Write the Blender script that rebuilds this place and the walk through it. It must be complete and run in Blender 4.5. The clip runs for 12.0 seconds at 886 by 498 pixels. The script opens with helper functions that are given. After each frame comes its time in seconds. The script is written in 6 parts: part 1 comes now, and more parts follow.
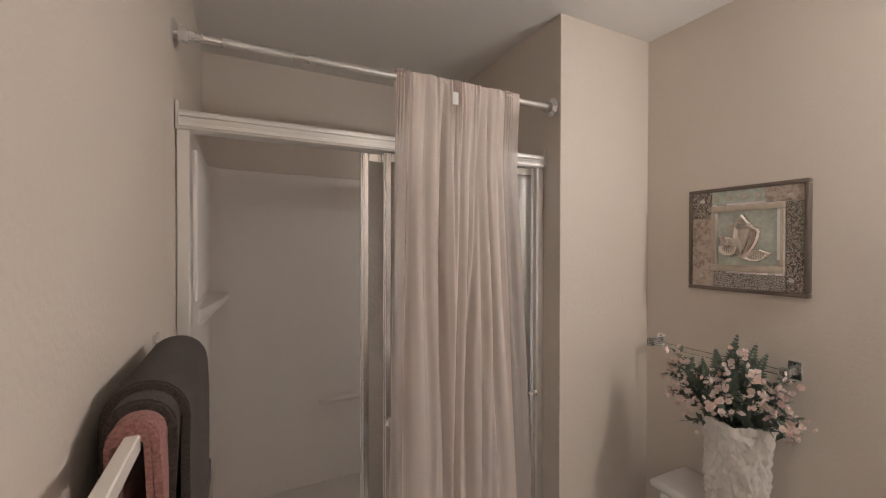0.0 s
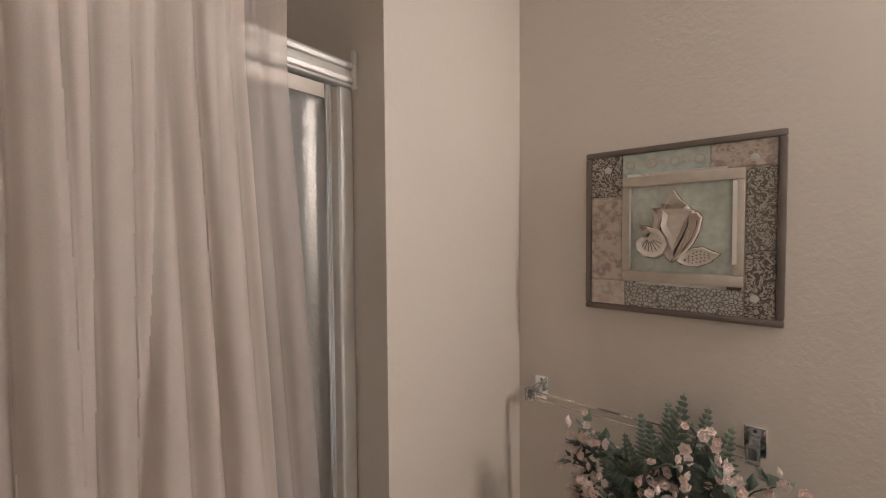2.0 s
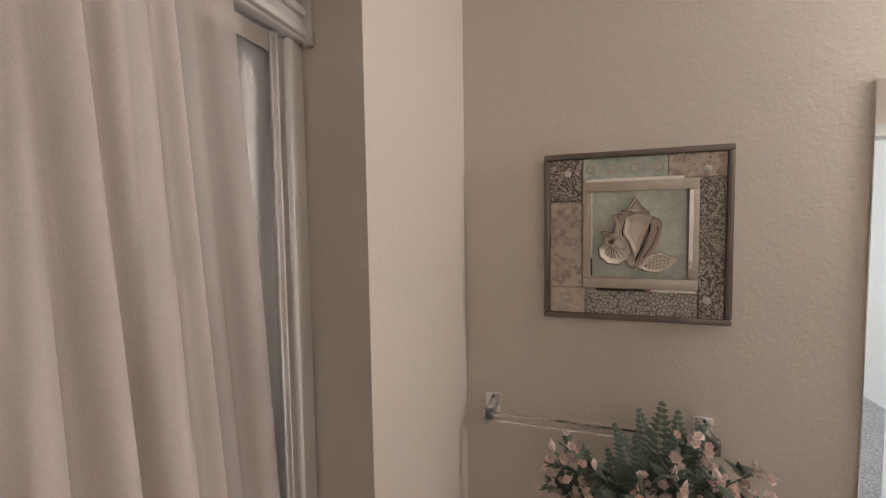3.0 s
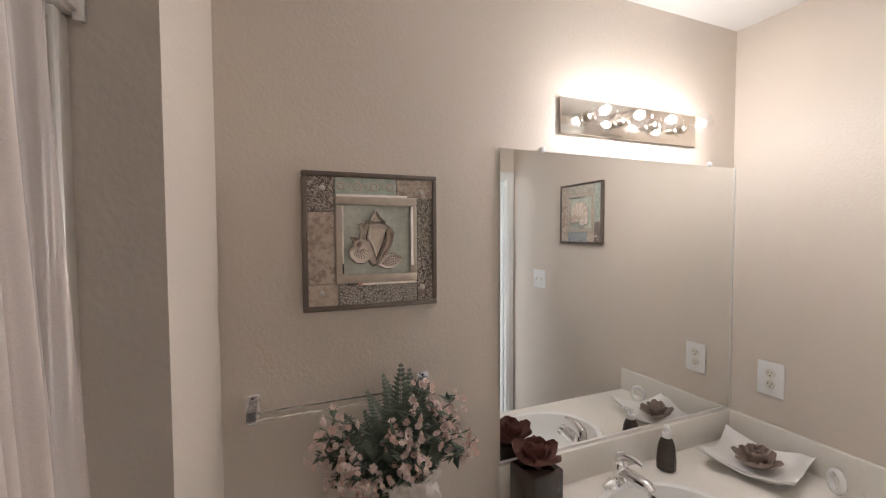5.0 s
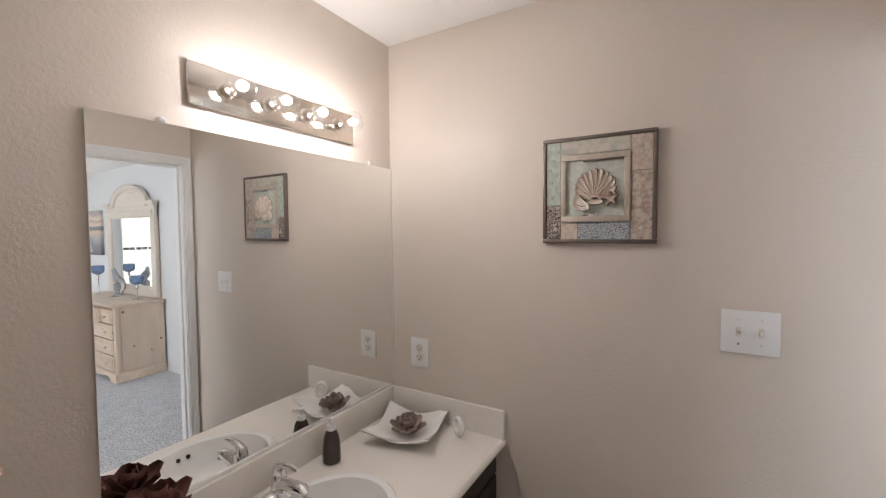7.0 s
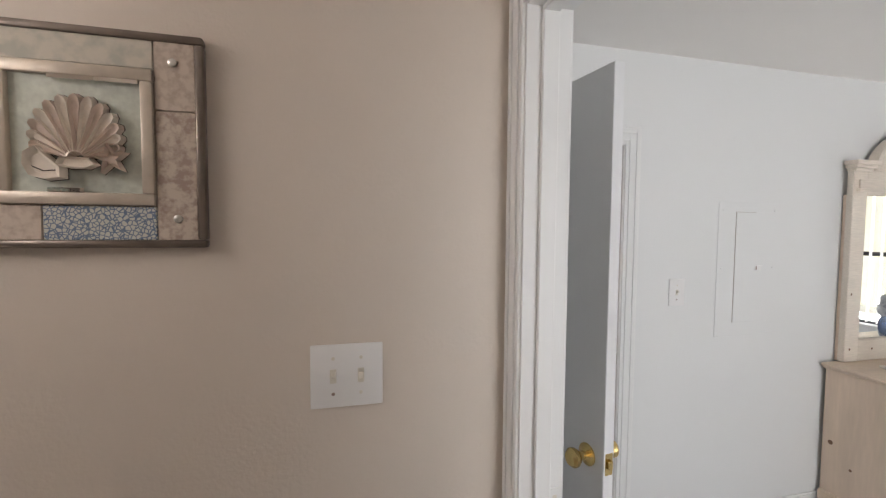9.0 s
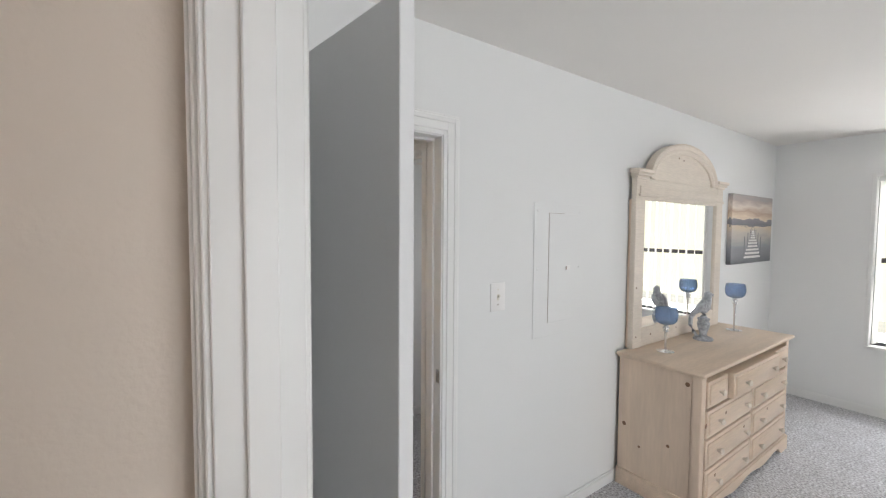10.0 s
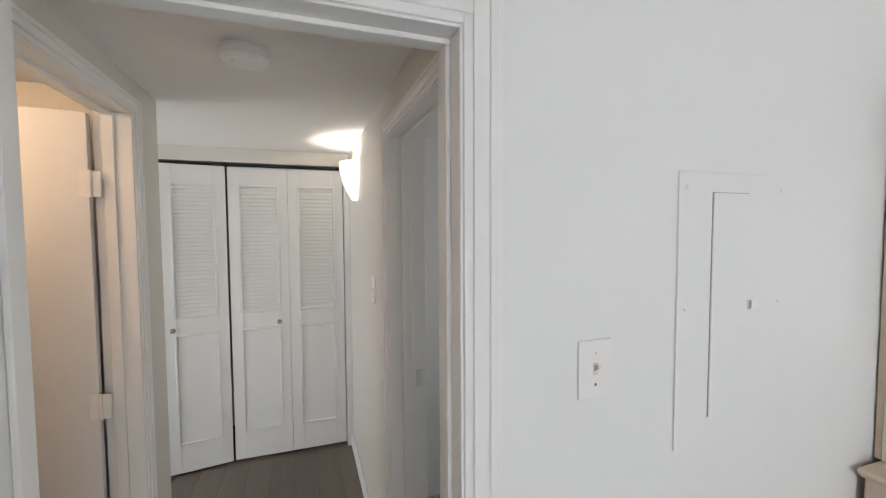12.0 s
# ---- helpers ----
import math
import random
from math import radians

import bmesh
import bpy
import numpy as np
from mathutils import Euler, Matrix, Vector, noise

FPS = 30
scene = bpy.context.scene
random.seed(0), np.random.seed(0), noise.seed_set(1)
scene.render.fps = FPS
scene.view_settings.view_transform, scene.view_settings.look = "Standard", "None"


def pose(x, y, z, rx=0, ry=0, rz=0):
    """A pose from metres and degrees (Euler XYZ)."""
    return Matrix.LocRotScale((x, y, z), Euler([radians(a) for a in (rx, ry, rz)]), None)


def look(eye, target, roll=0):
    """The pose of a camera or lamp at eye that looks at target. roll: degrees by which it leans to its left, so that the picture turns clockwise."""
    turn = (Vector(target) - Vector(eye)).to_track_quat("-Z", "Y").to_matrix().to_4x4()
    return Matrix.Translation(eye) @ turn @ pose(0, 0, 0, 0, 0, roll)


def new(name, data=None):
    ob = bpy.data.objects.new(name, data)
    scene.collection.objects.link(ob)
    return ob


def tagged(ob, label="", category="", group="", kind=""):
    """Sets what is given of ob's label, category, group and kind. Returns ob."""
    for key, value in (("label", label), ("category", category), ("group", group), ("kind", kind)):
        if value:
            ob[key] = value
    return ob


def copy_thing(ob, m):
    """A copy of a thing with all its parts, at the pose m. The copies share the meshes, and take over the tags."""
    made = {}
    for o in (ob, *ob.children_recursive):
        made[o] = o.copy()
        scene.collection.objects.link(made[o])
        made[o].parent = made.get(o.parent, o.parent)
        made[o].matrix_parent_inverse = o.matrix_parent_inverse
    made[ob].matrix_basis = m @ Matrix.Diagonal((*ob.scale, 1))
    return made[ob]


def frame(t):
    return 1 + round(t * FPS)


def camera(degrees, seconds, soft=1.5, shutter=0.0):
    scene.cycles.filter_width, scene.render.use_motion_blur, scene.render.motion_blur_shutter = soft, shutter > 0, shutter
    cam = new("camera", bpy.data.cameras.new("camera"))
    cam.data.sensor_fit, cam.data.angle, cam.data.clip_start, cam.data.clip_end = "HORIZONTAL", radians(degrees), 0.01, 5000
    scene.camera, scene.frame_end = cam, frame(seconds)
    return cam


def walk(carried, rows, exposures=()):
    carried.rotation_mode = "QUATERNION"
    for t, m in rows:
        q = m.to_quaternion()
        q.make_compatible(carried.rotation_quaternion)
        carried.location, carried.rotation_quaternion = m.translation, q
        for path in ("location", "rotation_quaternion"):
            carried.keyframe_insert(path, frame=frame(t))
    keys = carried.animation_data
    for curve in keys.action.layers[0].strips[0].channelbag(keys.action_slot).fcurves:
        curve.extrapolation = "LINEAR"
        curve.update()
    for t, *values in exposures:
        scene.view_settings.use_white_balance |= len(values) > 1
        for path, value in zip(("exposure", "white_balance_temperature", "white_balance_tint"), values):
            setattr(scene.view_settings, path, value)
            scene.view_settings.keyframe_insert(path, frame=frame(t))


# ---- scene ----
cam = camera(95.06, 12.0, soft=1.2)
PATH = [
    (0, (0.152, 0.746, 1.598), (1.047, 2.535, 1.582), 0.10),
    (0.5, (0.315, 0.876, 1.591), (1.279, 2.628, 1.572), 0.06),
    (1, (0.487, 1.008, 1.590), (1.574, 2.686, 1.575), 0.20),
    (1.5, (0.614, 1.156, 1.605), (1.904, 2.683, 1.557), -0.13),
    (2, (0.728, 1.352, 1.617), (2.253, 2.645, 1.546), -0.40),
    (2.5, (0.786, 1.507, 1.644), (2.527, 2.487, 1.543), -0.62),
    (2.7, (0.776, 1.571, 1.652), (2.587, 2.413, 1.541), -0.76),
    (4.3, (0.610, 1.794, 1.656), (2.594, 1.554, 1.567), -0.20),
    (4.5, (0.606, 1.806, 1.654), (2.567, 1.419, 1.569), 0.01),
    (5, (0.603, 1.786, 1.645), (2.452, 1.027, 1.565), -0.24),
    (5.5, (0.587, 1.734, 1.635), (2.298, 0.701, 1.556), -0.38),
    (6, (0.568, 1.679, 1.630), (2.098, 0.392, 1.549), -0.40),
    (6.5, (0.542, 1.607, 1.629), (1.842, 0.089, 1.542), -0.45),
    (7, (0.534, 1.519, 1.618), (1.559, -0.197, 1.532), -0.44),
    (7.5, (0.531, 1.398, 1.614), (1.199, -0.485, 1.517), -0.27),
    (7.7, (0.523, 1.330, 1.610), (1.031, -0.602, 1.516), -0.22),
    (9.3, (0.301, 0.759, 1.613), (-0.395, -1.113, 1.503), 0.57),
    (9.5, (0.246, 0.703, 1.614), (-0.596, -1.107, 1.504), 0.61),
    (10, (0.048, 0.575, 1.618), (-1.099, -1.060, 1.521), 0.39),
    (10.5, (-0.147, 0.443, 1.616), (-1.477, -1.048, 1.524), 0.06),
    (11, (-0.338, 0.270, 1.617), (-1.638, -1.247, 1.521), -0.12),
    (11.5, (-0.523, 0.091, 1.601), (-1.534, -1.632, 1.506), -0.34),
    (12, (-0.660, -0.112, 1.619), (-1.313, -2.000, 1.519), -0.33),
]
EXPOSURES = [(0.0, 0.44, 6550, 11), (1.0, 0.40, 6550, 12), (2.5, 0.36, 6550, 11), (4.5, 0.42, 6300, 11), (5.5, 0.36, 6270, 11), (6.0, 0.34, 6250, 12), (7.0, 0.18, 6300, 13), (7.7, 0.10, 6700, 15), (9.3, -0.10, 6600, 12), (10.5, 0.02, 6500, 11), (12.0, -0.02, 6480, 11)]
walk(cam, [(t, look(eye, target, roll)) for t, eye, target, roll in PATH], EXPOSURES)

# world, daylight and lamps
world = bpy.data.worlds.new("world")
scene.world = world
world.use_nodes = True
wn = world.node_tree
sky = wn.nodes.new("ShaderNodeTexSky")
sky.sky_type, sky.sun_disc, sky.sun_elevation, sky.sun_rotation = "NISHITA", False, radians(50), radians(200)
wn.links.new(sky.outputs[0], wn.nodes["Background"].inputs[0])
wn.nodes["Background"].inputs[1].default_value = 0.12

sun = new("sun", bpy.data.lights.new("sun", "SUN"))
sun.data.energy, sun.data.angle, sun.data.color = 3.0, radians(0.5), (1.0, 0.95, 0.86)
sun.matrix_world = look((-9, 12, 14), (-9.5, 0, 0))

BULB_W, FILL_W, BULB_COL = 1.15, 1.3, (1.0, 0.948, 0.925)
WINDOW_W, WINDOW_COL = 125.0, (0.952, 0.971, 0.992)

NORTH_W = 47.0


def area(name, m, sx, sy, watts, col):
    ob = new(name, bpy.data.lights.new(name, "AREA"))
    ob.data.shape, ob.data.size, ob.data.size_y, ob.data.energy, ob.data.color = "RECTANGLE", sx, sy, watts, col
    ob.matrix_world = m
    return ob


def bulb(name, x, y, z, watts, col, r=0.03):
    ob = new(name, bpy.data.lights.new(name, "POINT"))
    ob.data.energy, ob.data.color, ob.data.shadow_soft_size = watts, col, r
    ob.location = (x, y, z)
    return ob


# materials
def mat(name, col, rough=0.5, metal=0.0, vary=0.08, scale=6.0, grain=0.0, gscale=200.0, bump=0.0, bscale=150.0,
        trans=0.0, ior=1.45, emit=0.0, coat=0.0, sheen=0.0, alpha=1.0, rvary=0.1, stretch=(1, 1, 1), rand=0.0):
    m = bpy.data.materials.new(name)
    m.use_nodes = True
    nt = m.node_tree
    b = nt.nodes["Principled BSDF"]
    co = nt.nodes.new("ShaderNodeTexCoord")
    mp = nt.nodes.new("ShaderNodeMapping")
    mp.inputs["Scale"].default_value = stretch
    nt.links.new(co.outputs["Object"], mp.inputs[0])

    def noise_tex(sc, detail=3.0):
        n = nt.nodes.new("ShaderNodeTexNoise")
        n.inputs["Scale"].default_value, n.inputs["Detail"].default_value = sc, detail
        nt.links.new(mp.outputs[0], n.inputs["Vector"])
        return n

    big = noise_tex(scale)
    mixed = nt.nodes.new("ShaderNodeMix")
    mixed.data_type = "RGBA"
    mixed.inputs[6].default_value = (*[c * (1 - vary) for c in col], 1)
    mixed.inputs[7].default_value = (*[min(1, c * (1 + vary)) for c in col], 1)
    nt.links.new(big.outputs[0], mixed.inputs[0])
    out = mixed.outputs[2]
    if grain:
        g = noise_tex(gscale, 2.0)
        ramp = nt.nodes.new("ShaderNodeMapRange")
        ramp.inputs[1].default_value, ramp.inputs[2].default_value = 0.3, 0.7
        ramp.inputs[3].default_value, ramp.inputs[4].default_value = 1 - grain, 1 + grain
        nt.links.new(g.outputs[0], ramp.inputs[0])
        mul = nt.nodes.new("ShaderNodeVectorMath")
        mul.operation = "SCALE"
        nt.links.new(out, mul.inputs[0])
        nt.links.new(ramp.outputs[0], mul.inputs["Scale"])
        out = mul.outputs[0]
    if rand:
        info = nt.nodes.new("ShaderNodeObjectInfo")
        rr = nt.nodes.new("ShaderNodeMapRange")
        rr.inputs[3].default_value, rr.inputs[4].default_value = 1 - rand, 1 + rand
        nt.links.new(info.outputs["Random"], rr.inputs[0])
        mul2 = nt.nodes.new("ShaderNodeVectorMath")
        mul2.operation = "SCALE"
        nt.links.new(out, mul2.inputs[0])
        nt.links.new(rr.outputs[0], mul2.inputs["Scale"])
        out = mul2.outputs[0]
    nt.links.new(out, b.inputs["Base Color"])
    rm = nt.nodes.new("ShaderNodeMapRange")
    rm.inputs[3].default_value, rm.inputs[4].default_value = max(0.0, rough * (1 - rvary)), min(1.0, rough * (1 + rvary))
    nt.links.new(big.outputs[0], rm.inputs[0])
    nt.links.new(rm.outputs[0], b.inputs["Roughness"])
    b.inputs["Metallic"].default_value = metal
    b.inputs["IOR"].default_value = ior
    b.inputs["Transmission Weight"].default_value = trans
    b.inputs["Coat Weight"].default_value = coat
    b.inputs["Sheen Weight"].default_value = sheen
    b.inputs["Alpha"].default_value = alpha
    if emit:
        b.inputs["Emission Color"].default_value = (*col, 1)
        b.inputs["Emission Strength"].default_value = emit
    if bump:
        h = noise_tex(bscale, 4.0)
        bp = nt.nodes.new("ShaderNodeBump")
        bp.inputs["Strength"].default_value, bp.inputs["Distance"].default_value = bump, 0.004
        nt.links.new(h.outputs[0], bp.inputs["Height"])
        nt.links.new(bp.outputs[0], b.inputs["Normal"])
    return m


M_BATH = mat("bath_wall_paint", (0.70, 0.621, 0.545), 0.45, vary=0.02, scale=1.5, bump=0.28, bscale=105, rvary=0.2)
M_CEIL = mat("ceiling_paint", (0.82, 0.80, 0.77), 0.8, vary=0.02, scale=2, bump=0.2, bscale=120)
M_BED = mat("bedroom_wall_paint", (0.78, 0.785, 0.78), 0.6, vary=0.015, scale=1.2, bump=0.12, bscale=140)
M_HALL = mat("hall_wall_paint", (0.68, 0.65, 0.60), 0.45, vary=0.02, scale=1.5, bump=0.2, bscale=140)
M_TRIM = mat("white_trim_paint", (0.80, 0.80, 0.79), 0.35, vary=0.02, scale=8, bump=0.02, bscale=60)
M_DOOR = mat("white_door_paint", (0.76, 0.765, 0.77), 0.38, vary=0.02, scale=5, bump=0.08, bscale=70)
M_PLASTIC = mat("white_plastic", (0.82, 0.81, 0.80), 0.3, vary=0.01)
M_IVORY = mat("ivory_plastic", (0.72, 0.68, 0.60), 0.35, vary=0.02)
M_DARK = mat("dark_slot", (0.02, 0.02, 0.02), 0.7)
M_CHROME = mat("chrome", (0.86, 0.86, 0.87), 0.09, 1.0, vary=0.03, scale=20)
M_SATIN = mat("satin_aluminium", (0.80, 0.79, 0.77), 0.28, 1.0, vary=0.05, scale=12, stretch=(1, 1, 0.1))
M_RAIL = mat("aluminium_rail", (0.83, 0.81, 0.78), 0.38, 0.75, vary=0.04, scale=10)
M_BRASS = mat("aged_brass", (0.70, 0.52, 0.22), 0.22, 1.0, vary=0.12, scale=25)
M_MIRROR = mat("mirror_silver", (0.93, 0.94, 0.93), 0.0, 1.0, vary=0.0)
M_FIBRE = mat("shower_fibreglass", (0.85, 0.80, 0.76), 0.42, vary=0.02, scale=3)
M_OBSC = mat("obscure_glass", (0.76, 0.73, 0.69), 0.5, trans=1.0, bump=0.4, bscale=120, vary=0.01)
M_CLEAR = mat("clear_glass", (0.97, 0.98, 0.98), 0.02, trans=1.0, vary=0.0)
M_PORC = mat("white_porcelain", (0.83, 0.82, 0.80), 0.1, vary=0.01, coat=0.3)
M_COUNTER = mat("cultured_marble", (0.82, 0.775, 0.715), 0.22, vary=0.03, scale=9, grain=0.02, gscale=90)
M_CAB = mat("espresso_wood", (0.018, 0.014, 0.012), 0.35, vary=0.3, scale=12, stretch=(4, 4, 0.5))
M_CARPET = mat("grey_carpet", (0.46, 0.46, 0.48), 0.95, vary=0.3, scale=9, grain=0.5, gscale=70, bump=1.0, bscale=60, sheen=0.3)
M_VINYL = mat("bath_vinyl_floor", (0.62, 0.57, 0.50), 0.4, vary=0.08, scale=4)


# mesh helpers
def box(bm, x0, x1, y0, y1, z0, z1, bev=0.0, seg=1):
    g = bmesh.ops.create_cube(bm, size=1.0)
    vs = g["verts"]
    bmesh.ops.scale(bm, vec=(abs(x1 - x0), abs(y1 - y0), abs(z1 - z0)), verts=vs)
    bmesh.ops.translate(bm, vec=((x0 + x1) / 2, (y0 + y1) / 2, (z0 + z1) / 2), verts=vs)
    if bev:
        es = {e for v in vs for e in v.link_edges}
        bmesh.ops.bevel(bm, geom=list(es), offset=bev, segments=seg, affect="EDGES", profile=0.5)
    return vs


def lathe(bm, prof, seg=24, m=None, flute=0, amp=0.0):
    rings = []
    for r, z in prof:
        ring = []
        for i in range(seg):
            a = 2 * math.pi * i / seg
            rr = r * (1 + amp * math.cos(flute * a)) if flute else r
            v = Vector((rr * math.cos(a), rr * math.sin(a), z))
            ring.append(bm.verts.new(m @ v if m else v))
        rings.append(ring)
    for a, b in zip(rings, rings[1:]):
        for i in range(seg):
            bm.faces.new((a[i], a[(i + 1) % seg], b[(i + 1) % seg], b[i]))
    bm.faces.new(list(reversed(rings[0])))
    bm.faces.new(rings[-1])


def tube(bm, pts, r, seg=10, caps=True):
    pts = [Vector(p) for p in pts]
    rs = r if isinstance(r, (list, tuple)) else [r] * len(pts)
    rings = []
    for i, p in enumerate(pts):
        d = (pts[min(i + 1, len(pts) - 1)] - pts[max(i - 1, 0)]).normalized()
        up = Vector((0, 0, 1)) if abs(d.z) < 0.95 else Vector((1, 0, 0))
        u = d.cross(up).normalized()
        w = u.cross(d)
        rings.append([bm.verts.new(p + rs[i] * (math.cos(a) * u + math.sin(a) * w)) for a in (2 * math.pi * k / seg for k in range(seg))])
    for a, b in zip(rings, rings[1:]):
        for k in range(seg):
            bm.faces.new((a[k], a[(k + 1) % seg], b[(k + 1) % seg], b[k]))
    if caps:
        bm.faces.new(list(reversed(rings[0])))
        bm.faces.new(rings[-1])


def prism(bm, outline, depth, m=None):
    """A flat outline (x, z), given some depth along y."""
    f = [bm.verts.new((m or Matrix()) @ Vector((x, 0, z))) for x, z in outline]
    k = [bm.verts.new((m or Matrix()) @ Vector((x, depth, z))) for x, z in outline]
    n = len(f)
    bm.faces.new(f)
    bm.faces.new(list(reversed(k)))
    for i in range(n):
        bm.faces.new((f[i], k[i], k[(i + 1) % n], f[(i + 1) % n]))


def rings_mesh(bm, rings, closed=True, cap=True):
    vv = [[bm.verts.new(p) for p in ring] for ring in rings]
    n = len(vv[0])
    for a, b in zip(vv, vv[1:]):
        for i in range(n if closed else n - 1):
            bm.faces.new((a[i], a[(i + 1) % n], b[(i + 1) % n], b[i]))
    if cap:
        bm.faces.new(list(reversed(vv[0])))
        bm.faces.new(vv[-1])


def part(name, bm, material, parent=None, label="", smooth=True, m=None):
    bmesh.ops.recalc_face_normals(bm, faces=bm.faces)
    me = bpy.data.meshes.new(name)
    bm.to_mesh(me)
    bm.free()
    if smooth:
        for p in me.polygons:
            p.use_smooth = True
        me.set_sharp_from_angle(angle=radians(38))
    me.materials.append(material)
    ob = new(name, me)
    if parent:
        ob.parent = parent
    if m:
        ob.matrix_basis = m
    if label:
        ob["label"] = label
    return ob


def block(name, material, parent, *dims, bev=0.0, seg=1, label="", m=None):
    bm = bmesh.new()
    box(bm, *dims, bev=bev, seg=seg)
    return part(name, bm, material, parent, label, m=m)


def thing(name, label, category, m=None, group="", kind=""):
    ob = new(name)
    ob.empty_display_size = 0.1
    if m:
        ob.matrix_basis = m
    return tagged(ob, label, category, group, kind)


def structure(name, boxes, material, label, category, bev=0.0):
    bm = bmesh.new()
    for b in boxes:
        box(bm, *b, bev=bev)
    return tagged(part(name, bm, material, smooth=False), label, category, kind="structure")


# ---- large structure: x right along the vanity wall, y towards the shower ----
XV, YS, ZB, ZBED, ZH = 1.728, 1.92, 2.475, 2.48, 2.165
XJ, YSB = 1.235, 2.88
YB, XWIN, YN = -0.885, -5.08, 3.2
T = 0.12

structure("wall_vanity", [(XV, XV + T, -T, 3.0, 0, ZB + 0.3)], M_BATH, "warm beige painted wall with fine orange-peel texture", "wall")
structure("wall_switch", [(-0.0, XV, -T, 0.0, 0, ZB + 0.3)], M_BATH, "warm beige painted wall beside the doorway", "wall")
structure("wall_towel", [(-0.092, 0.0, 0.80, 3.0, 0, ZBED), (-0.092, 0.0, -T, 0.052, 0, ZBED), (-0.092, 0.0, 0.052, 0.80, 2.085, ZBED)], M_BATH, "beige painted wall with the bathroom doorway", "wall")
structure("wall_bed_east", [(-0.098, -0.092, -0.885, 0.0495, 0, ZBED), (-0.098, -0.092, 0.8025, YN, 0, ZBED), (-0.098, -0.092, 0.0495, 0.8025, 2.0875, ZBED)], M_BED, "pale grey painted bedroom side of the wall", "wall")
structure("wall_shower_end", [(XJ, XV, YS, 3.0, 0, ZB + 0.3)], M_BATH, "beige painted wall between shower and toilet", "wall")
structure("wall_shower_back", [(0.0, XJ, YSB, 3.0, 0, ZB + 0.3)], M_BATH, "beige painted wall behind the shower", "wall")
structure("ceiling_bath", [(0.0, XV, 0.0, YSB, ZB, ZB + 0.1)], M_CEIL, "off-white painted bathroom ceiling", "ceiling")
structure("floor_bath", [(-0.092, XV, -0.12, 3.0, -0.12, 0.0)], M_VINYL, "beige sheet vinyl bathroom floor", "floor")

HX0, HX1, HZ = -0.98, -0.195, 2.035
structure("wall_bed_south", [(XWIN, HX0, YB - 0.115, YB, 0, ZBED), (HX1, 0.02, YB - 0.115, YB, 0, ZBED), (HX0, HX1, YB - 0.115, YB, HZ, ZBED)], M_BED, "pale grey painted bedroom wall with the hall doorway", "wall")
WY0, WY1, WZ0, WZ1 = -0.178, 1.25, 0.60, 2.12
structure("wall_window", [(XWIN - 0.16, XWIN, YB - 0.115, WY0, 0, ZBED), (XWIN - 0.16, XWIN, WY1, YN, 0, ZBED), (XWIN - 0.16, XWIN, WY0, WY1, 0, WZ0), (XWIN - 0.16, XWIN, WY0, WY1, WZ1, ZBED)], M_BED, "pale grey painted bedroom wall with the window", "wall")
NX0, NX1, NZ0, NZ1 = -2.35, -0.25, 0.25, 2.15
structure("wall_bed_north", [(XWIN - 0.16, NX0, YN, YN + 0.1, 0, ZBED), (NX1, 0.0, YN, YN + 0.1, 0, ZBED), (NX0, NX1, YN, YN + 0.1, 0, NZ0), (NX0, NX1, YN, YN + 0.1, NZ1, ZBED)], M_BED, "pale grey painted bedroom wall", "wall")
structure("ceiling_bedroom", [(XWIN, -0.098, YB, YN, ZBED, ZBED + 0.1)], M_CEIL, "white painted bedroom ceiling", "ceiling")
structure("floor_bedroom", [(XWIN - 0.16, -0.092, YB - 0.05, YN, -0.12, 0.0)], M_CARPET, "pale grey cut-pile carpet", "floor")

# hall behind the doorway
YH = -3.15
structure("ceiling_hall", [(-1.14, 1.0, -4.0, YB - 0.115, ZH, ZH + 0.1)], M_CEIL, "low white painted hall ceiling", "ceiling")
structure("wall_hall_west", [(-1.14, -0.99, YH - 0.7, -1.745, 0, ZH), (-1.14, -0.99, -1.745, YB - 0.115, 2.0, ZH), (-1.14, -0.99, -1.06, YB - 0.115, 0, 2.0)], M_HALL, "warm grey painted hall wall", "wall")
structure("wall_hall_east", [(-0.09, 0.02, -2.14, -1.876, 0, ZH), (-0.09, 0.02, -1.876, -1.134, 2.051, ZH), (-0.09, 0.02, -1.134, YB - 0.115, 0, ZH)], M_HALL, "cream painted hall wall with a doorway", "wall")
structure("wall_hall_side", [(0.02, 1.0, -2.14, -2.04, 0, ZH)], M_HALL, "cream painted hall wall", "wall")
structure("wall_hall_end", [(-0.99, 1.0, YH - 0.10, YH, 2.07, ZH), (0.62, 1.0, YH - 0.10, YH, 0, 2.07)], M_HALL, "cream painted wall above the closet doors", "wall")
structure("wall_closet", [(-1.14, 1.0, YH - 0.75, YH - 0.65, 0, ZH), (0.95, 1.0, YH - 0.65, -3.2, 0, ZH), (0.95, 1.0, -3.2, -2.2, 2.1, ZH), (0.95, 1.0, -2.2, -2.14, 0, ZH)], M_HALL, "plain closet and hall wall", "wall")
M_PLANK = mat("grey_brown_vinyl_plank", (0.150, 0.120, 0.095), 0.42, vary=0.25, scale=5, grain=0.22, gscale=60, stretch=(6, 0.6, 1), rand=0.16, bump=0.08, bscale=60)
M_SEAM = mat("plank_seam", (0.085, 0.068, 0.055), 0.8)
hall_floor = structure("floor_hall", [(-1.14, 2.4, -4.1, YB - 0.05, -0.12, -0.006)], M_SEAM, "grey-brown wood-look plank floor", "floor")

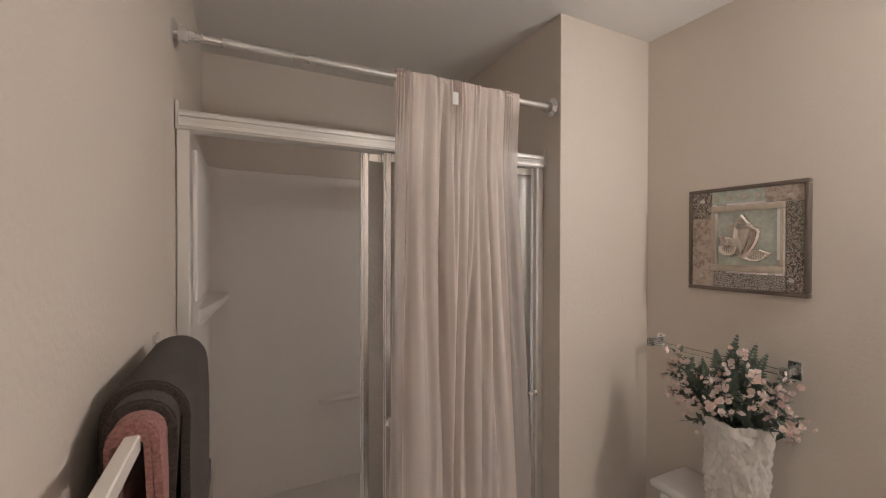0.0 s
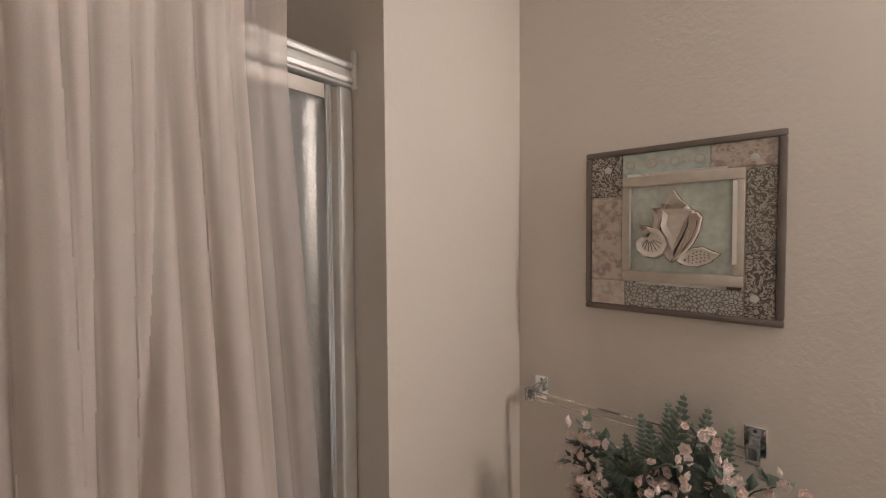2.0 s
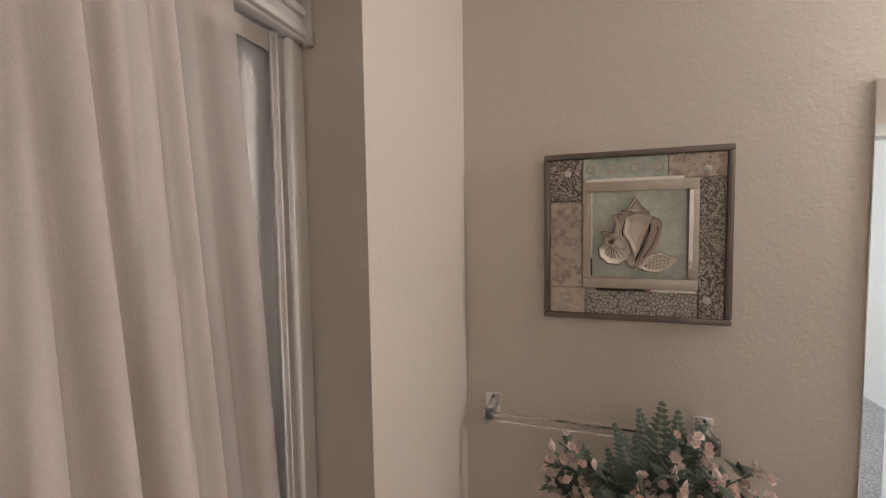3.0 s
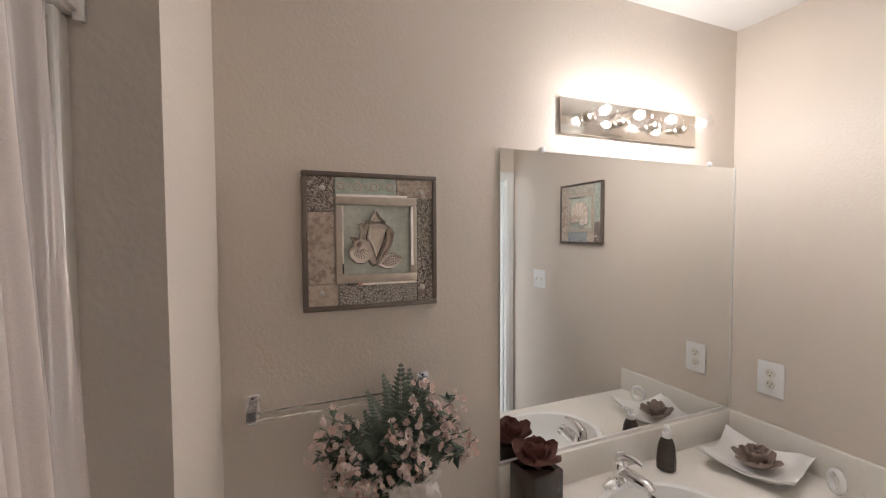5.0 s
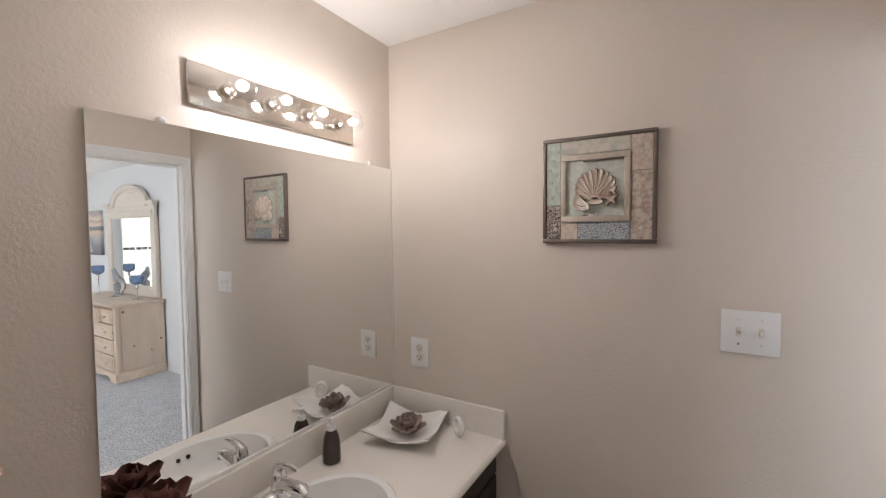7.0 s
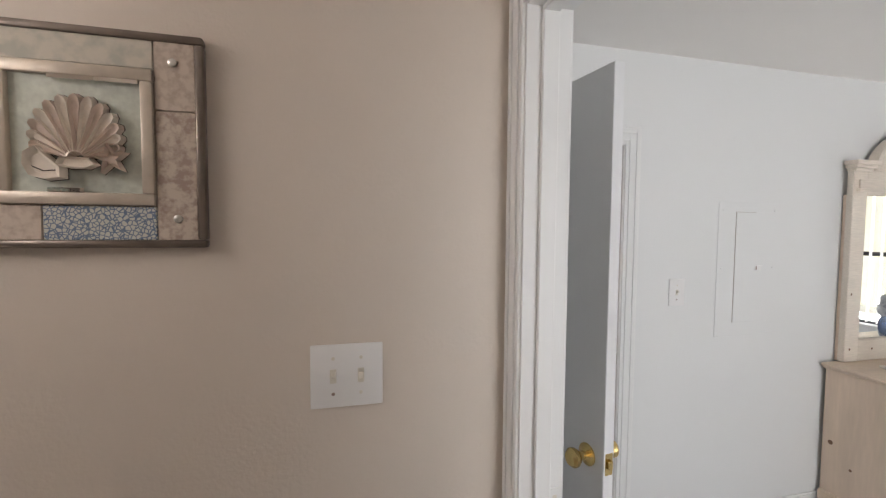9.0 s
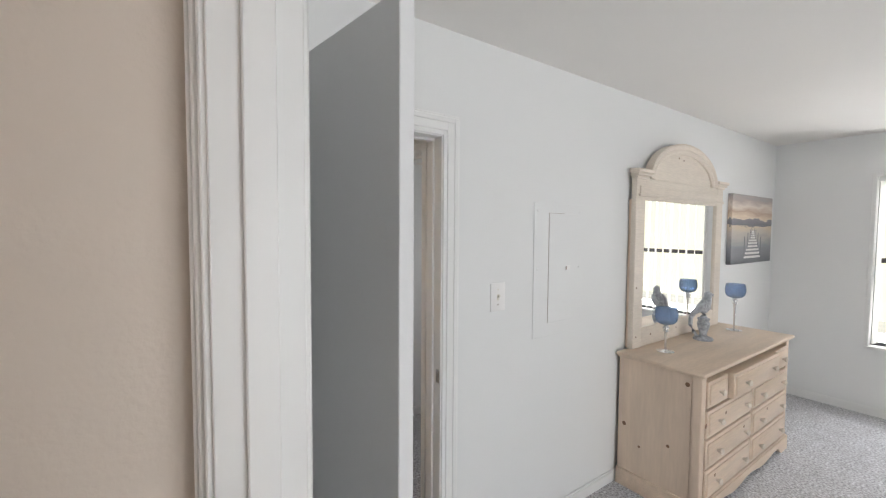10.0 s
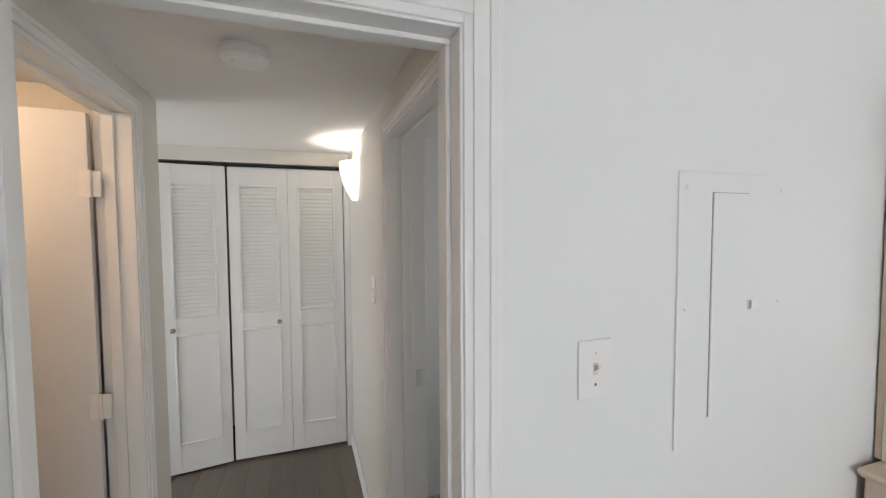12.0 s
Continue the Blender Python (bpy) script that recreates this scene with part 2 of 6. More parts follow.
# side rooms seen through the hall doorways
structure("wall_side_room", [(-2.6, -2.5, -2.4, -2.1, 0, ZH), (-2.6, -2.5, -1.2, YB - 0.115, 0, ZH), (-2.6, -2.5, -2.1, -1.2, 0, 0.9), (-2.6, -2.5, -2.1, -1.2, 1.9, ZH), (-2.5, -1.14, -2.5, -2.4, 0, ZH)], M_BED, "plain grey wall of a side room", "wall")
structure("ceiling_side_room", [(-2.5, -1.14, -2.4, YB - 0.115, ZH, ZH + 0.1)], M_CEIL, "plain ceiling of a side room", "ceiling")
structure("floor_side_room", [(-2.5, -1.14, -2.4, YB - 0.05, -0.12, 0.0)], M_CARPET, "grey-blue carpet of a side room", "floor")
structure("wall_warm_room", [(0.9, 1.0, -2.04, YB - 0.115, 0, ZH), (0.02, 1.0, YB - 0.215, YB - 0.118, 0, ZH)], M_BATH, "beige wall of a lamp-lit room", "wall")

# ---- door trims ----
def casing(name, prof_w, side_pts, top_z, axis, plane, outward, parent, mat_=None):
    """Moulded casing round an opening: two legs and a head, stepped in section."""
    a0, a1 = side_pts
    steps = ((0.0, prof_w, 0.010), (prof_w * 0.22, prof_w * 0.9, 0.015), (prof_w * 0.62, prof_w * 0.86, 0.019))
    for leg, (s, e) in (("casing", (a0, -1)), ("casing", (a1, 1))):
        bm = bmesh.new()
        for u0, u1, d in steps:
            lo, hi = (s - u1, s - u0) if e < 0 else (s + u0, s + u1)
            p0, p1 = sorted((plane, plane + outward * d))
            if axis == "x":
                box(bm, lo, hi, p0, p1, 0.0, top_z + u1, bev=0.002)
            else:
                box(bm, p0, p1, lo, hi, 0.0, top_z + u1, bev=0.002)
        part(leg, bm, mat_ or M_TRIM, parent)
    bm = bmesh.new()
    for u0, u1, d in steps:
        p0, p1 = sorted((plane, plane + outward * (d + 0.0005)))
        if axis == "x":
            box(bm, a0 - u0, a1 + u0, p0, p1, top_z + u0, top_z + u1, bev=0.002)
        else:
            box(bm, p0, p1, a0 - u0, a1 + u0, top_z + u0, top_z + u1, bev=0.002)
    part("head_casing", bm, mat_ or M_TRIM, parent)


def jambs(a0, a1, top_z, axis, p0, p1, parent, stop):
    """Jamb boards lining an opening with a door stop on them."""
    def bx(lo, hi, q0, q1, z0, z1, name):
        if axis == "x":
            block(name, M_TRIM, parent, lo, hi, q0, q1, z0, z1, bev=0.0015)
        else:
            block(name, M_TRIM, parent, q0, q1, lo, hi, z0, z1, bev=0.0015)
    t = 0.016
    bx(a0 - t, a0, p0, p1, 0, top_z + t, "jamb")
    bx(a1, a1 + t, p0, p1, 0, top_z + t, "jamb")
    bx(a0, a1, p0, p1, top_z, top_z + t, "head_jamb")
    s0, s1 = stop
    bx(a0, a0 + 0.011, s0, s1, 0, top_z - 0.011, "door_stop")
    bx(a1 - 0.011, a1, s0, s1, 0, top_z - 0.011, "door_stop")
    bx(a0, a1, s0, s1, top_z - 0.011, top_z, "door_stop")


door_bath = tagged(new("door_1"), "white painted door frame with moulded casing, open", "door frame", kind="structure")
jambs(0.068, 0.784, 2.069, "y", -0.101, 0.003, door_bath, (-0.067, -0.031))
casing("casing", 0.058, (0.062, 0.79), 2.072, "y", 0.0, 1, door_bath)
casing("casing", 0.058, (0.062, 0.79), 2.072, "y", -0.098, -1, door_bath)
block("strike_plate", M_TRIM, door_bath, -0.096, -0.070, 0.0675, 0.0695, 0.983, 1.040, label="painted-over strike plate")
block("strike_hole", M_IVORY, door_bath, -0.088, -0.078, 0.0685, 0.0700, 0.999, 1.024)

door_hall = tagged(new("door_2"), "white painted hall door frame with moulded casing", "door frame", kind="structure")
jambs(HX0 + 0.016, HX1 - 0.016, HZ - 0.016, "x", YB - 0.118, YB + 0.003, door_hall, (YB - 0.085, YB - 0.05))
casing("casing", 0.088, (HX0 + 0.010, HX1 - 0.010), HZ - 0.010, "x", YB, 1, door_hall)
casing("casing", 0.07, (HX0 + 0.010, HX1 - 0.010), HZ - 0.010, "x", YB - 0.115, -1, door_hall)
block("strike_plate", M_CHROME, door_hall, HX0 + 0.0155, HX0 + 0.0175, YB - 0.03, YB - 0.002, 0.93, 0.99)

door_side = tagged(new("door_3"), "white painted frame of a doorway off the hall", "door frame", kind="structure")
jambs(-1.729, -1.076, 1.984, "y", -1.143, -0.987, door_side, (-1.08, -1.04))
casing("casing", 0.058, (-1.735, -1.070), 1.988, "y", -0.99, 1, door_side)
block("strike_plate", M_CHROME, door_side, -1.125, -1.098, -1.729, -1.727, 0.96, 1.03)

door_warm = tagged(new("door_4"), "white painted frame of a lamp-lit doorway", "door frame", kind="structure")
jambs(-1.860, -1.150, 2.035, "y", -0.093, 0.023, door_warm, (-0.04, -0.005))
casing("casing", 0.058, (-1.866, -1.144), 2.039, "y", -0.09, -1, door_warm)


# ---- door leaves ----
def knob(parent, x, y, z, s, mat_=None):
    bm = bmesh.new()
    prof = [(0.031, 0.0), (0.031, 0.004), (0.018, 0.009), (0.0115, 0.013), (0.0115, 0.030), (0.020, 0.036), (0.0265, 0.046), (0.0265, 0.055), (0.019, 0.064), (0.005, 0.067)]
    lathe(bm, prof, 20, Matrix.Translation((x, y, z)) @ Matrix.Rotation(radians(90 * s), 4, "X"))
    return part("knob", bm, mat_ or M_BRASS, parent, "brass knob")


def hinge(parent, x, y, z, mat_):
    bm = bmesh.new()
    box(bm, x - 0.002, x + 0.035, y - 0.0035, y, z - 0.045, z + 0.045, bev=0.001)
    lathe(bm, [(0.006, z - 0.047), (0.006, z + 0.047)], 10, Matrix.Translation((x, y - 0.003, 0)))
    return part("hinge", bm, mat_, parent)


leaf = thing("door_leaf", "white flat hall door standing open with brass knobs", "door", pose(-0.212, -0.868, 0, 0, 0, 98.3))
block("slab", M_DOOR, leaf, 0.004, 0.800, -0.0175, 0.0175, 0.012, 2.045, bev=0.002)
knob(leaf, 0.738, -0.0175, 0.975, 1)
knob(leaf, 0.738, 0.0175, 0.975, -1)
block("latch_plate", M_BRASS, leaf, 0.7995, 0.8015, -0.0125, 0.0125, 0.945, 1.005, bev=0.0005)
block("latch_bolt", M_BRASS, leaf, 0.801, 0.810, -0.007, 0.007, 0.963, 0.987, bev=0.002)
for z in (0.25, 1.02, 1.76):
    hinge(leaf, 0.0, -0.0175, z, M_SATIN)

slab2 = thing("door_leaf", "white door standing open in a lamp-lit room", "door", pose(0.024, -1.848, 0, 0, 0, 6))
block("slab", M_DOOR, slab2, 0.006, 0.70, -0.018, 0.018, 0.012, 2.022, bev=0.002)
for z in (0.25, 1.0, 1.78):
    bm = bmesh.new()
    box(bm, -0.028, 0.034, 0.018, 0.021, z - 0.045, z + 0.045, bev=0.001)
    lathe(bm, [(0.006, z - 0.047), (0.006, z + 0.047)], 10, Matrix.Translation((0.002, 0.021, 0)))
    part("hinge", bm, M_TRIM, slab2)

# ---- baseboards ----
def baseboard(name, segs, h=0.075):
    bm = bmesh.new()
    for s in segs:
        box(bm, *s, 0.0, h - 0.012, bev=0.001)
        x0, x1, y0, y1 = s
        box(bm, x0 + 0.002 * (x1 - x0 < 0.03), x1 - 0.004 * (x1 - x0 < 0.03), y0 + 0.002 * (y1 - y0 < 0.03), y1 - 0.004 * (y1 - y0 < 0.03), h - 0.014, h, bev=0.002)
    return tagged(part(name, bm, M_TRIM), "white painted wooden baseboard", "baseboard", kind="structure")


baseboard("baseboard_1", [(XWIN, -1.07, YB, YB + 0.013)])
baseboard("baseboard_2", [(XWIN, XWIN + 0.013, YB + 0.013, YN)])
baseboard("baseboard_3", [(-0.99, -0.974, YH, -1.80)], 0.085)
baseboard("baseboard_4", [(-2.5, -1.14, -2.4, -2.387)])
baseboard("baseboard_5", [(-0.111, -0.098, YB, 0.03)])
baseboard("baseboard_6", [(0.0, 0.012, 0.86, 1.9)])
baseboard("baseboard_7", [(0.02, 1.19, 0.0, 0.012)])

# ---- shower ----
tub = thing("bathtub", "white fibreglass bathtub with surround and moulded shelf", "bathtub")
bm = bmesh.new()
box(bm, 0.002, XJ - 0.002, 2.01, YSB - 0.002, 0.0, 0.40, bev=0.02, seg=3)
part("apron", bm, M_FIBRE, tub)
bm = bmesh.new()
S = 0.028
ZS = 1.95
prof = [(0.003, 2.075), (S, 2.075), (S, YSB - 0.13), (S + 0.012, YSB - 0.07), (S + 0.05, YSB - S - 0.012), (S + 0.12, YSB - S), (XJ - S - 0.12, YSB - S), (XJ - S - 0.05, YSB - S - 0.012), (XJ - S - 0.012, YSB - 0.07), (XJ - S, YSB - 0.13), (XJ - S, 2.075), (XJ - 0.003, 2.075)]
outer = [(0.003, 2.075), (0.003, YSB - 0.003), (XJ - 0.003, YSB - 0.003), (XJ - 0.003, 2.075)]
zs = [0.40, ZS - 0.02, ZS - 0.006, ZS]
vv = []
for k, z in enumerate(zs):
    off = (0, 0, 0.004, 0.014)[k]
    vv.append([bm.verts.new((x - off if x < 0.4 and x > 0.01 else x + off if 0.8 < x < XJ - 0.01 else x, y + off if y > 2.6 else y, z)) for x, y in prof])
for a, b in zip(vv, vv[1:]):
    for i in range(len(prof) - 1):
        bm.faces.new((a[i], a[i + 1], b[i + 1], b[i]))
top = vv[-1]
ot = [bm.verts.new((x, y, ZS)) for x, y in outer]
for i in range(5):
    bm.faces.new((top[i], top[i + 1], ot[0] if i < 3 else ot[1]))
for i in range(6, 11):
    bm.faces.new((top[i], top[i + 1], ot[2] if i < 8 else ot[3]))
bm.faces.new((top[3], ot[0], ot[1]))
bm.faces.new((top[5], top[6], ot[2], ot[1]))
bm.faces.new((top[8], ot[2], ot[3]))
part("surround", bm, M_FIBRE, tub)
bm = bmesh.new()
rows = []
for k in range(13):
    t = k / 12
    d = 0.035 + 0.075 * math.sin(t * math.pi / 2)
    rows.append([Vector((x * d / 0.1 + 0.004, 2.30 + 0.53 * t, 1.375 + z)) for x, z in ((0.0, -0.075), (0.05, -0.055), (0.088, -0.020), (0.096, -0.004), (0.092, 0.010), (0.080, 0.013), (0.0, 0.010))])
rings_mesh(bm, rows)
part("shelf", bm, M_FIBRE, tub)
bm = bmesh.new()
box(bm, 0.50, 1.0, YSB - S - 0.045, YSB - S + 0.002, 0.81, 0.83, bev=0.01, seg=3)
part("ledge", bm, M_FIBRE, tub)
block("raised_panel", M_FIBRE, tub, S - 0.002, S + 0.012, 2.14, 2.70, 1.43, 1.88, bev=0.006, seg=3)

sd = thing("shower_door", "framed sliding shower door with obscure glass, slid open", "shower door")
bm = bmesh.new()
box(bm, 0.004, XJ - 0.004, 2.005, 2.065, 1.905, 1.955, bev=0.004, seg=2)
box(bm, 0.004, XJ - 0.004, 2.000, 2.007, 1.910, 1.922, bev=0.002)
box(bm, 0.004, XJ - 0.004, 2.000, 2.007, 1.937, 1.949, bev=0.002)
part("header_rail", bm, M_RAIL, sd, "brushed aluminium header rail")
for x0, x1 in ((0.002, 0.034), (XJ - 0.034, XJ - 0.002)):
    block("wall_jamb", M_RAIL, sd, x0, x1, 2.012, 2.062, 0.40, 1.905, bev=0.003)
block("sill_track", M_RAIL, sd, 0.034, XJ - 0.034, 2.01, 2.065, 0.40, 0.43, bev=0.003)
for sx in (0.006, XJ - 0.006):
    block("bracket", M_SATIN, sd, sx - 0.004, sx + 0.004, 1.994, 2.006, 1.90, 1.975, bev=0.001)


def panel(x0, x1, y, front):
    pn = block("panel", M_OBSC, sd, x0 + 0.02, x1 - 0.02, y - 0.002, y + 0.002, 0.47, 1.88)
    pn.visible_shadow = False
    for a, b in ((x0, x0 + 0.028), (x1 - 0.028, x1)):
        bm = bmesh.new()
        box(bm, a, b, y - 0.009, y + 0.009, 0.435, 1.903, bev=0.002)
        box(bm, a + 0.006, a + 0.013, y - 0.013, y - 0.008, 0.435, 1.903, bev=0.0015)
        part("stile", bm, M_CHROME, pn)
    block("rail", M_CHROME, pn, x0 + 0.028, x1 - 0.028, y - 0.008, y + 0.008, 1.873, 1.903, bev=0.002)
    block("rail", M_CHROME, pn, x0 + 0.028, x1 - 0.028, y - 0.008, y + 0.008, 0.435, 0.47, bev=0.002)
    if front:
        bm = bmesh.new()
        for bx in (x0 + 0.014, x1 - 0.014):
            tube(bm, [(bx, y - 0.008, 1.025), (bx, y - 0.026, 1.022)], 0.006, 10)
            lathe(bm, [(0.012, -0.005), (0.012, 0.003), (0.006, 0.006)], 12, Matrix.Translation((bx, y - 0.027, 1.022)) @ Matrix.Rotation(radians(90), 4, "X"))
        tube(bm, [(x0 + 0.014, y - 0.018, 1.022), (x1 - 0.014, y - 0.018, 1.022)], 0.006, 12)
        part("towel_bar", bm, M_CHROME, pn, "chrome towel bar on the sliding panel")


panel(0.500, 1.165, 2.048, False)
panel(0.570, 1.203, 2.026, True)

RY, RZ = 1.967, 2.133
rod = thing("curtain_rod", "brushed metal shower curtain rod with wall flanges", "curtain rod")
bm = bmesh.new()
tube(bm, [(0.012, RY, RZ), (XJ - 0.012, RY, RZ)], 0.0125, 18)
part("rod", bm, M_SATIN, rod)
for x, s in ((0.0005, 1), (XJ - 0.0005, -1)):
    bm = bmesh.new()
    lathe(bm, [(0.036, 0.0), (0.036, 0.004), (0.026, 0.010), (0.020, 0.013), (0.020, 0.034), (0.014, 0.036)], 24, Matrix.Translation((x, RY, RZ)) @ Matrix.Rotation(radians(90 * s), 4, "Y"))
    part("flange", bm, M_CHROME, rod, "chrome wall flange")

# sheer fabric panel, gathered on the rod
def cloth(name, clear):
    m = mat(name, (0.83, 0.725, 0.665), 0.85, vary=0.04, scale=14, grain=0.05, gscale=600, bump=0.12, bscale=500, sheen=0.25)
    nt = m.node_tree
    tr = nt.nodes.new("ShaderNodeBsdfTranslucent")
    tr.inputs[0].default_value = (0.75, 0.64, 0.58, 1)
    tp = nt.nodes.new("ShaderNodeBsdfTransparent")
    mx1, mx2 = nt.nodes.new("ShaderNodeMixShader"), nt.nodes.new("ShaderNodeMixShader")
    mx1.inputs[0].default_value, mx2.inputs[0].default_value = 0.22, clear
    nt.links.new(nt.nodes["Principled BSDF"].outputs[0], mx1.inputs[1])
    nt.links.new(tr.outputs[0], mx1.inputs[2])
    nt.links.new(mx1.outputs[0], mx2.inputs[1])
    nt.links.new(tp.outputs[0], mx2.inputs[2])
    nt.links.new(mx2.outputs[0], nt.nodes["Material Output"].inputs[0])
    return m


M_CURT = cloth("gathered_curtain_fabric", 0.14)
M_SHEER = cloth("sheer_curtain_fabric", 0.50)
curtain = thing("shower_curtain", "pale pink sheer curtain bunched on the shower rod", "curtain")
NU, NV = 300, 64
# each crease: across at the top, at the hem, waviness, depth, width, height it is deepest at
CREASES = [(0.105, 0.105, 0.1, 0.5, 0.016, 0.5), (0.21, 0.245, 0.4, 0.5, 0.030, 0.4), (0.355, 0.325, 0.3, 1.3, 0.018, 0.2), (0.30, 0.40, 0.6, 0.9, 0.020, 0.8),
           (0.44, 0.46, -0.7, 0.8, 0.014, 0.35), (0.50, 0.455, 0.5, 1.2, 0.016, 0.75), (0.585, 0.53, -0.5, 1.1, 0.018, 0.6), (0.64, 0.50, 0.3, 0.7, 0.013, 0.4),
           (0.655, 0.635, 0.6, 0.9, 0.016, 0.85), (0.715, 0.775, 0.3, 1.4, 0.016, 0.35), (0.78, 0.70, 0.2, 0.6, 0.022, 0.7), (0.815, 0.86, -0.4, 0.7, 0.020, 0.25), (0.91, 0.905, 0.0, 0.5, 0.016, 0.5)]


def fold_y(u, v):
    """How far the cloth stands out, 0 in the creases and about 1 between."""
    y = 0.80 + 0.22 * math.sin(26 * u + 2.0 * math.sin(2.2 * v) + 0.6) + 0.16 * math.sin(47 * u - 2.6 * v + 1.1)
    for k, (a, b, wv, dep, wid, vm) in enumerate(CREASES):
        c = a + (b - a) * (v * v * (3 - 2 * v)) + 0.010 * wv * math.sin(5.5 * v + 2.1 * k)
        d = (u - c) / (wid * (0.9 + 0.7 * v))
        if abs(d) < 3:
            y -= dep * math.exp(-((v - vm) / 0.55) ** 2) * math.exp(-d * d) * (1.0 if d < 0 else 0.85)
    return y


def curtain_sheet(u0, u1):
    bm = bmesh.new()
    grid = []
    nu = int(NU * (u1 - u0))
    for j in range(NV + 1):
        v = j / NV
        z = (RZ + 0.02) - v * 1.70
        row = []
        for i in range(nu + 1):
            u = u0 + (u1 - u0) * i / nu
            spread = 1.0 + 0.17 * v ** 0.8
            x = 0.830 + (u - 0.5) * 0.475 * spread + 0.010 * v + max(0.0, (u - 0.5) * 2) * min(1.0, v * 6) * (0.050 * v - 0.012)
            gather = min(1.0, v / 0.05)
            fine = (0.003 + 0.003 * math.sin(u * 31)) * math.sin(u * 165 + 9 * math.sin(u * 13) + 2 * math.sin(u * 41)) * max(0.0, 1 - v * 6)
            s = min(1.0, max(0.0, (u - 0.5) / 0.4))
            amp = (0.011 + 0.017 * min(1, v * 2.2)) * (1 - 0.30 * s) * min(1.0, (1.03 - u) / 0.1)
            fy = fold_y(u, v)
            ripple = 0.0022 * math.sin(u * 74 + 3 * math.sin(6 * v) + 5 * v) * min(1, v * 3)
            y = RY - 0.0165 + gather * ((0.020 + 0.010 * s) * min(1, v * 6) - amp * fy) - fine + ripple + 0.005 * math.sin(3.1 * v + 11 * u) * v - 0.012 * s * v
            x += 0.006 * math.sin(4 * v + 19 * u) * v
            row.append(bm.verts.new((x, min(y, 1.996), z)))
        grid.append(row)
    for a, b in zip(grid, grid[1:]):
        for i in range(nu):
            bm.faces.new((a[i], a[i + 1], b[i + 1], b[i]))
    return bm


part("fabric", curtain_sheet(0.10, 0.86), M_CURT, curtain)
part("sheer_edge", curtain_sheet(0.0, 0.10), M_SHEER, curtain, "single sheer layer of the fabric")
part("sheer_edge", curtain_sheet(0.86, 1.0), M_SHEER, curtain, "single sheer layer of the fabric")
bm = bmesh.new()
grid = []
for k in range(13):
    a = math.pi * (0.02 + k / 12 * 0.98)
    row = []
    for i in range(NU + 1):
        u = i / NU
        x = 0.830 + (u - 0.5) * 0.475
        rr = 0.017 + (0.002 + 0.0015 * math.sin(u * 31)) * math.sin(u * 165 + 9 * math.sin(u * 13) + 2 * math.sin(u * 41)) + 0.002 * math.sin(u * 57)
        row.append(bm.verts.new((x, RY - rr * math.cos(a), (RZ + 0.002) + rr * 1.25 * math.sin(a))))
    grid.append(row)
back = []
for j in range(1, 5):
    row = []
    for i in range(NU + 1):
        u = i / NU
        x = 0.830 + (u - 0.5) * 0.475
        row.append(bm.verts.new((x, RY + 0.0165 - 0.018 * j / 4 + 0.003 * math.sin(u * 150), (RZ + 0.002) - 0.014 * j)))
    back.append(row)
grid += back
for a, b in zip(grid, grid[1:]):
    for i in range(NU):
        bm.faces.new((a[i], a[i + 1], b[i + 1], b[i]))
part("rod_pocket", bm, M_CURT, curtain)
block("care_tag", M_PLASTIC, curtain, 0.782, 0.803, 1.934, 1.9355, 2.067, 2.107, label="small white care tag")

# ---- towel bar by the doorway, with towels ----
def square_bar(name, label, m, length, bar_mat, clear=False, off=0.0):
    """Bar along local x, wall behind at y = 0, standing off towards -y."""
    b = thing(name, label, "towel bar", m)
    for x, s in ((0.0, 1), (length, -1)):
        bm = bmesh.new()
        box(bm, x - 0.019, x + 0.019, -0.006, -0.0005, -0.03, 0.03, bev=0.0015)
        arm = bmesh.new() if clear else bm
        box(arm, x - 0.009, x + 0.009, -0.062 + off, -0.0065, -0.012, 0.012, bev=0.002)
        box(arm, x - 0.011, x + 0.011, -0.080 + off, -0.062 + off, -0.016, 0.016, bev=0.002)
        br = part("bracket", bm, M_CHROME, b, "chrome square bracket")
        if clear:
            part("holder", arm, M_HOLD, br, "clear acrylic bar holder")
            for z in (0.021, -0.021):
                block("screw_hole", M_DARK, br, x - 0.0026, x + 0.0026, -0.0068, -0.0055, z - 0.0026, z + 0.0026)
    block("bar", bar_mat, b, 0.012, length - 0.012, -0.076 + off, -0.062 + off, -0.009, 0.009, bev=0.0015)
    return b


M_BARW = mat("milky_acrylic_bar", (0.78, 0.74, 0.68), 0.25, vary=0.02)
M_HOLD = mat("clear_acrylic_holder", (0.90, 0.88, 0.85), 0.12, vary=0.02, trans=0.85)
square_bar("towel_bar", "square towel bar with chrome brackets holding towels", pose(0.0, 1.05, 1.395, 0, 0, 90), 0.66, M_BARW, off=0.016)
square_bar("towel_bar", "square towel bar with chrome brackets above the toilet", pose(XV, 1.85, 1.205, 0, 0, -90), 0.457, mat("clear_acrylic", (0.95, 0.95, 0.94), 0.03, trans=1.0, vary=0.0), True)


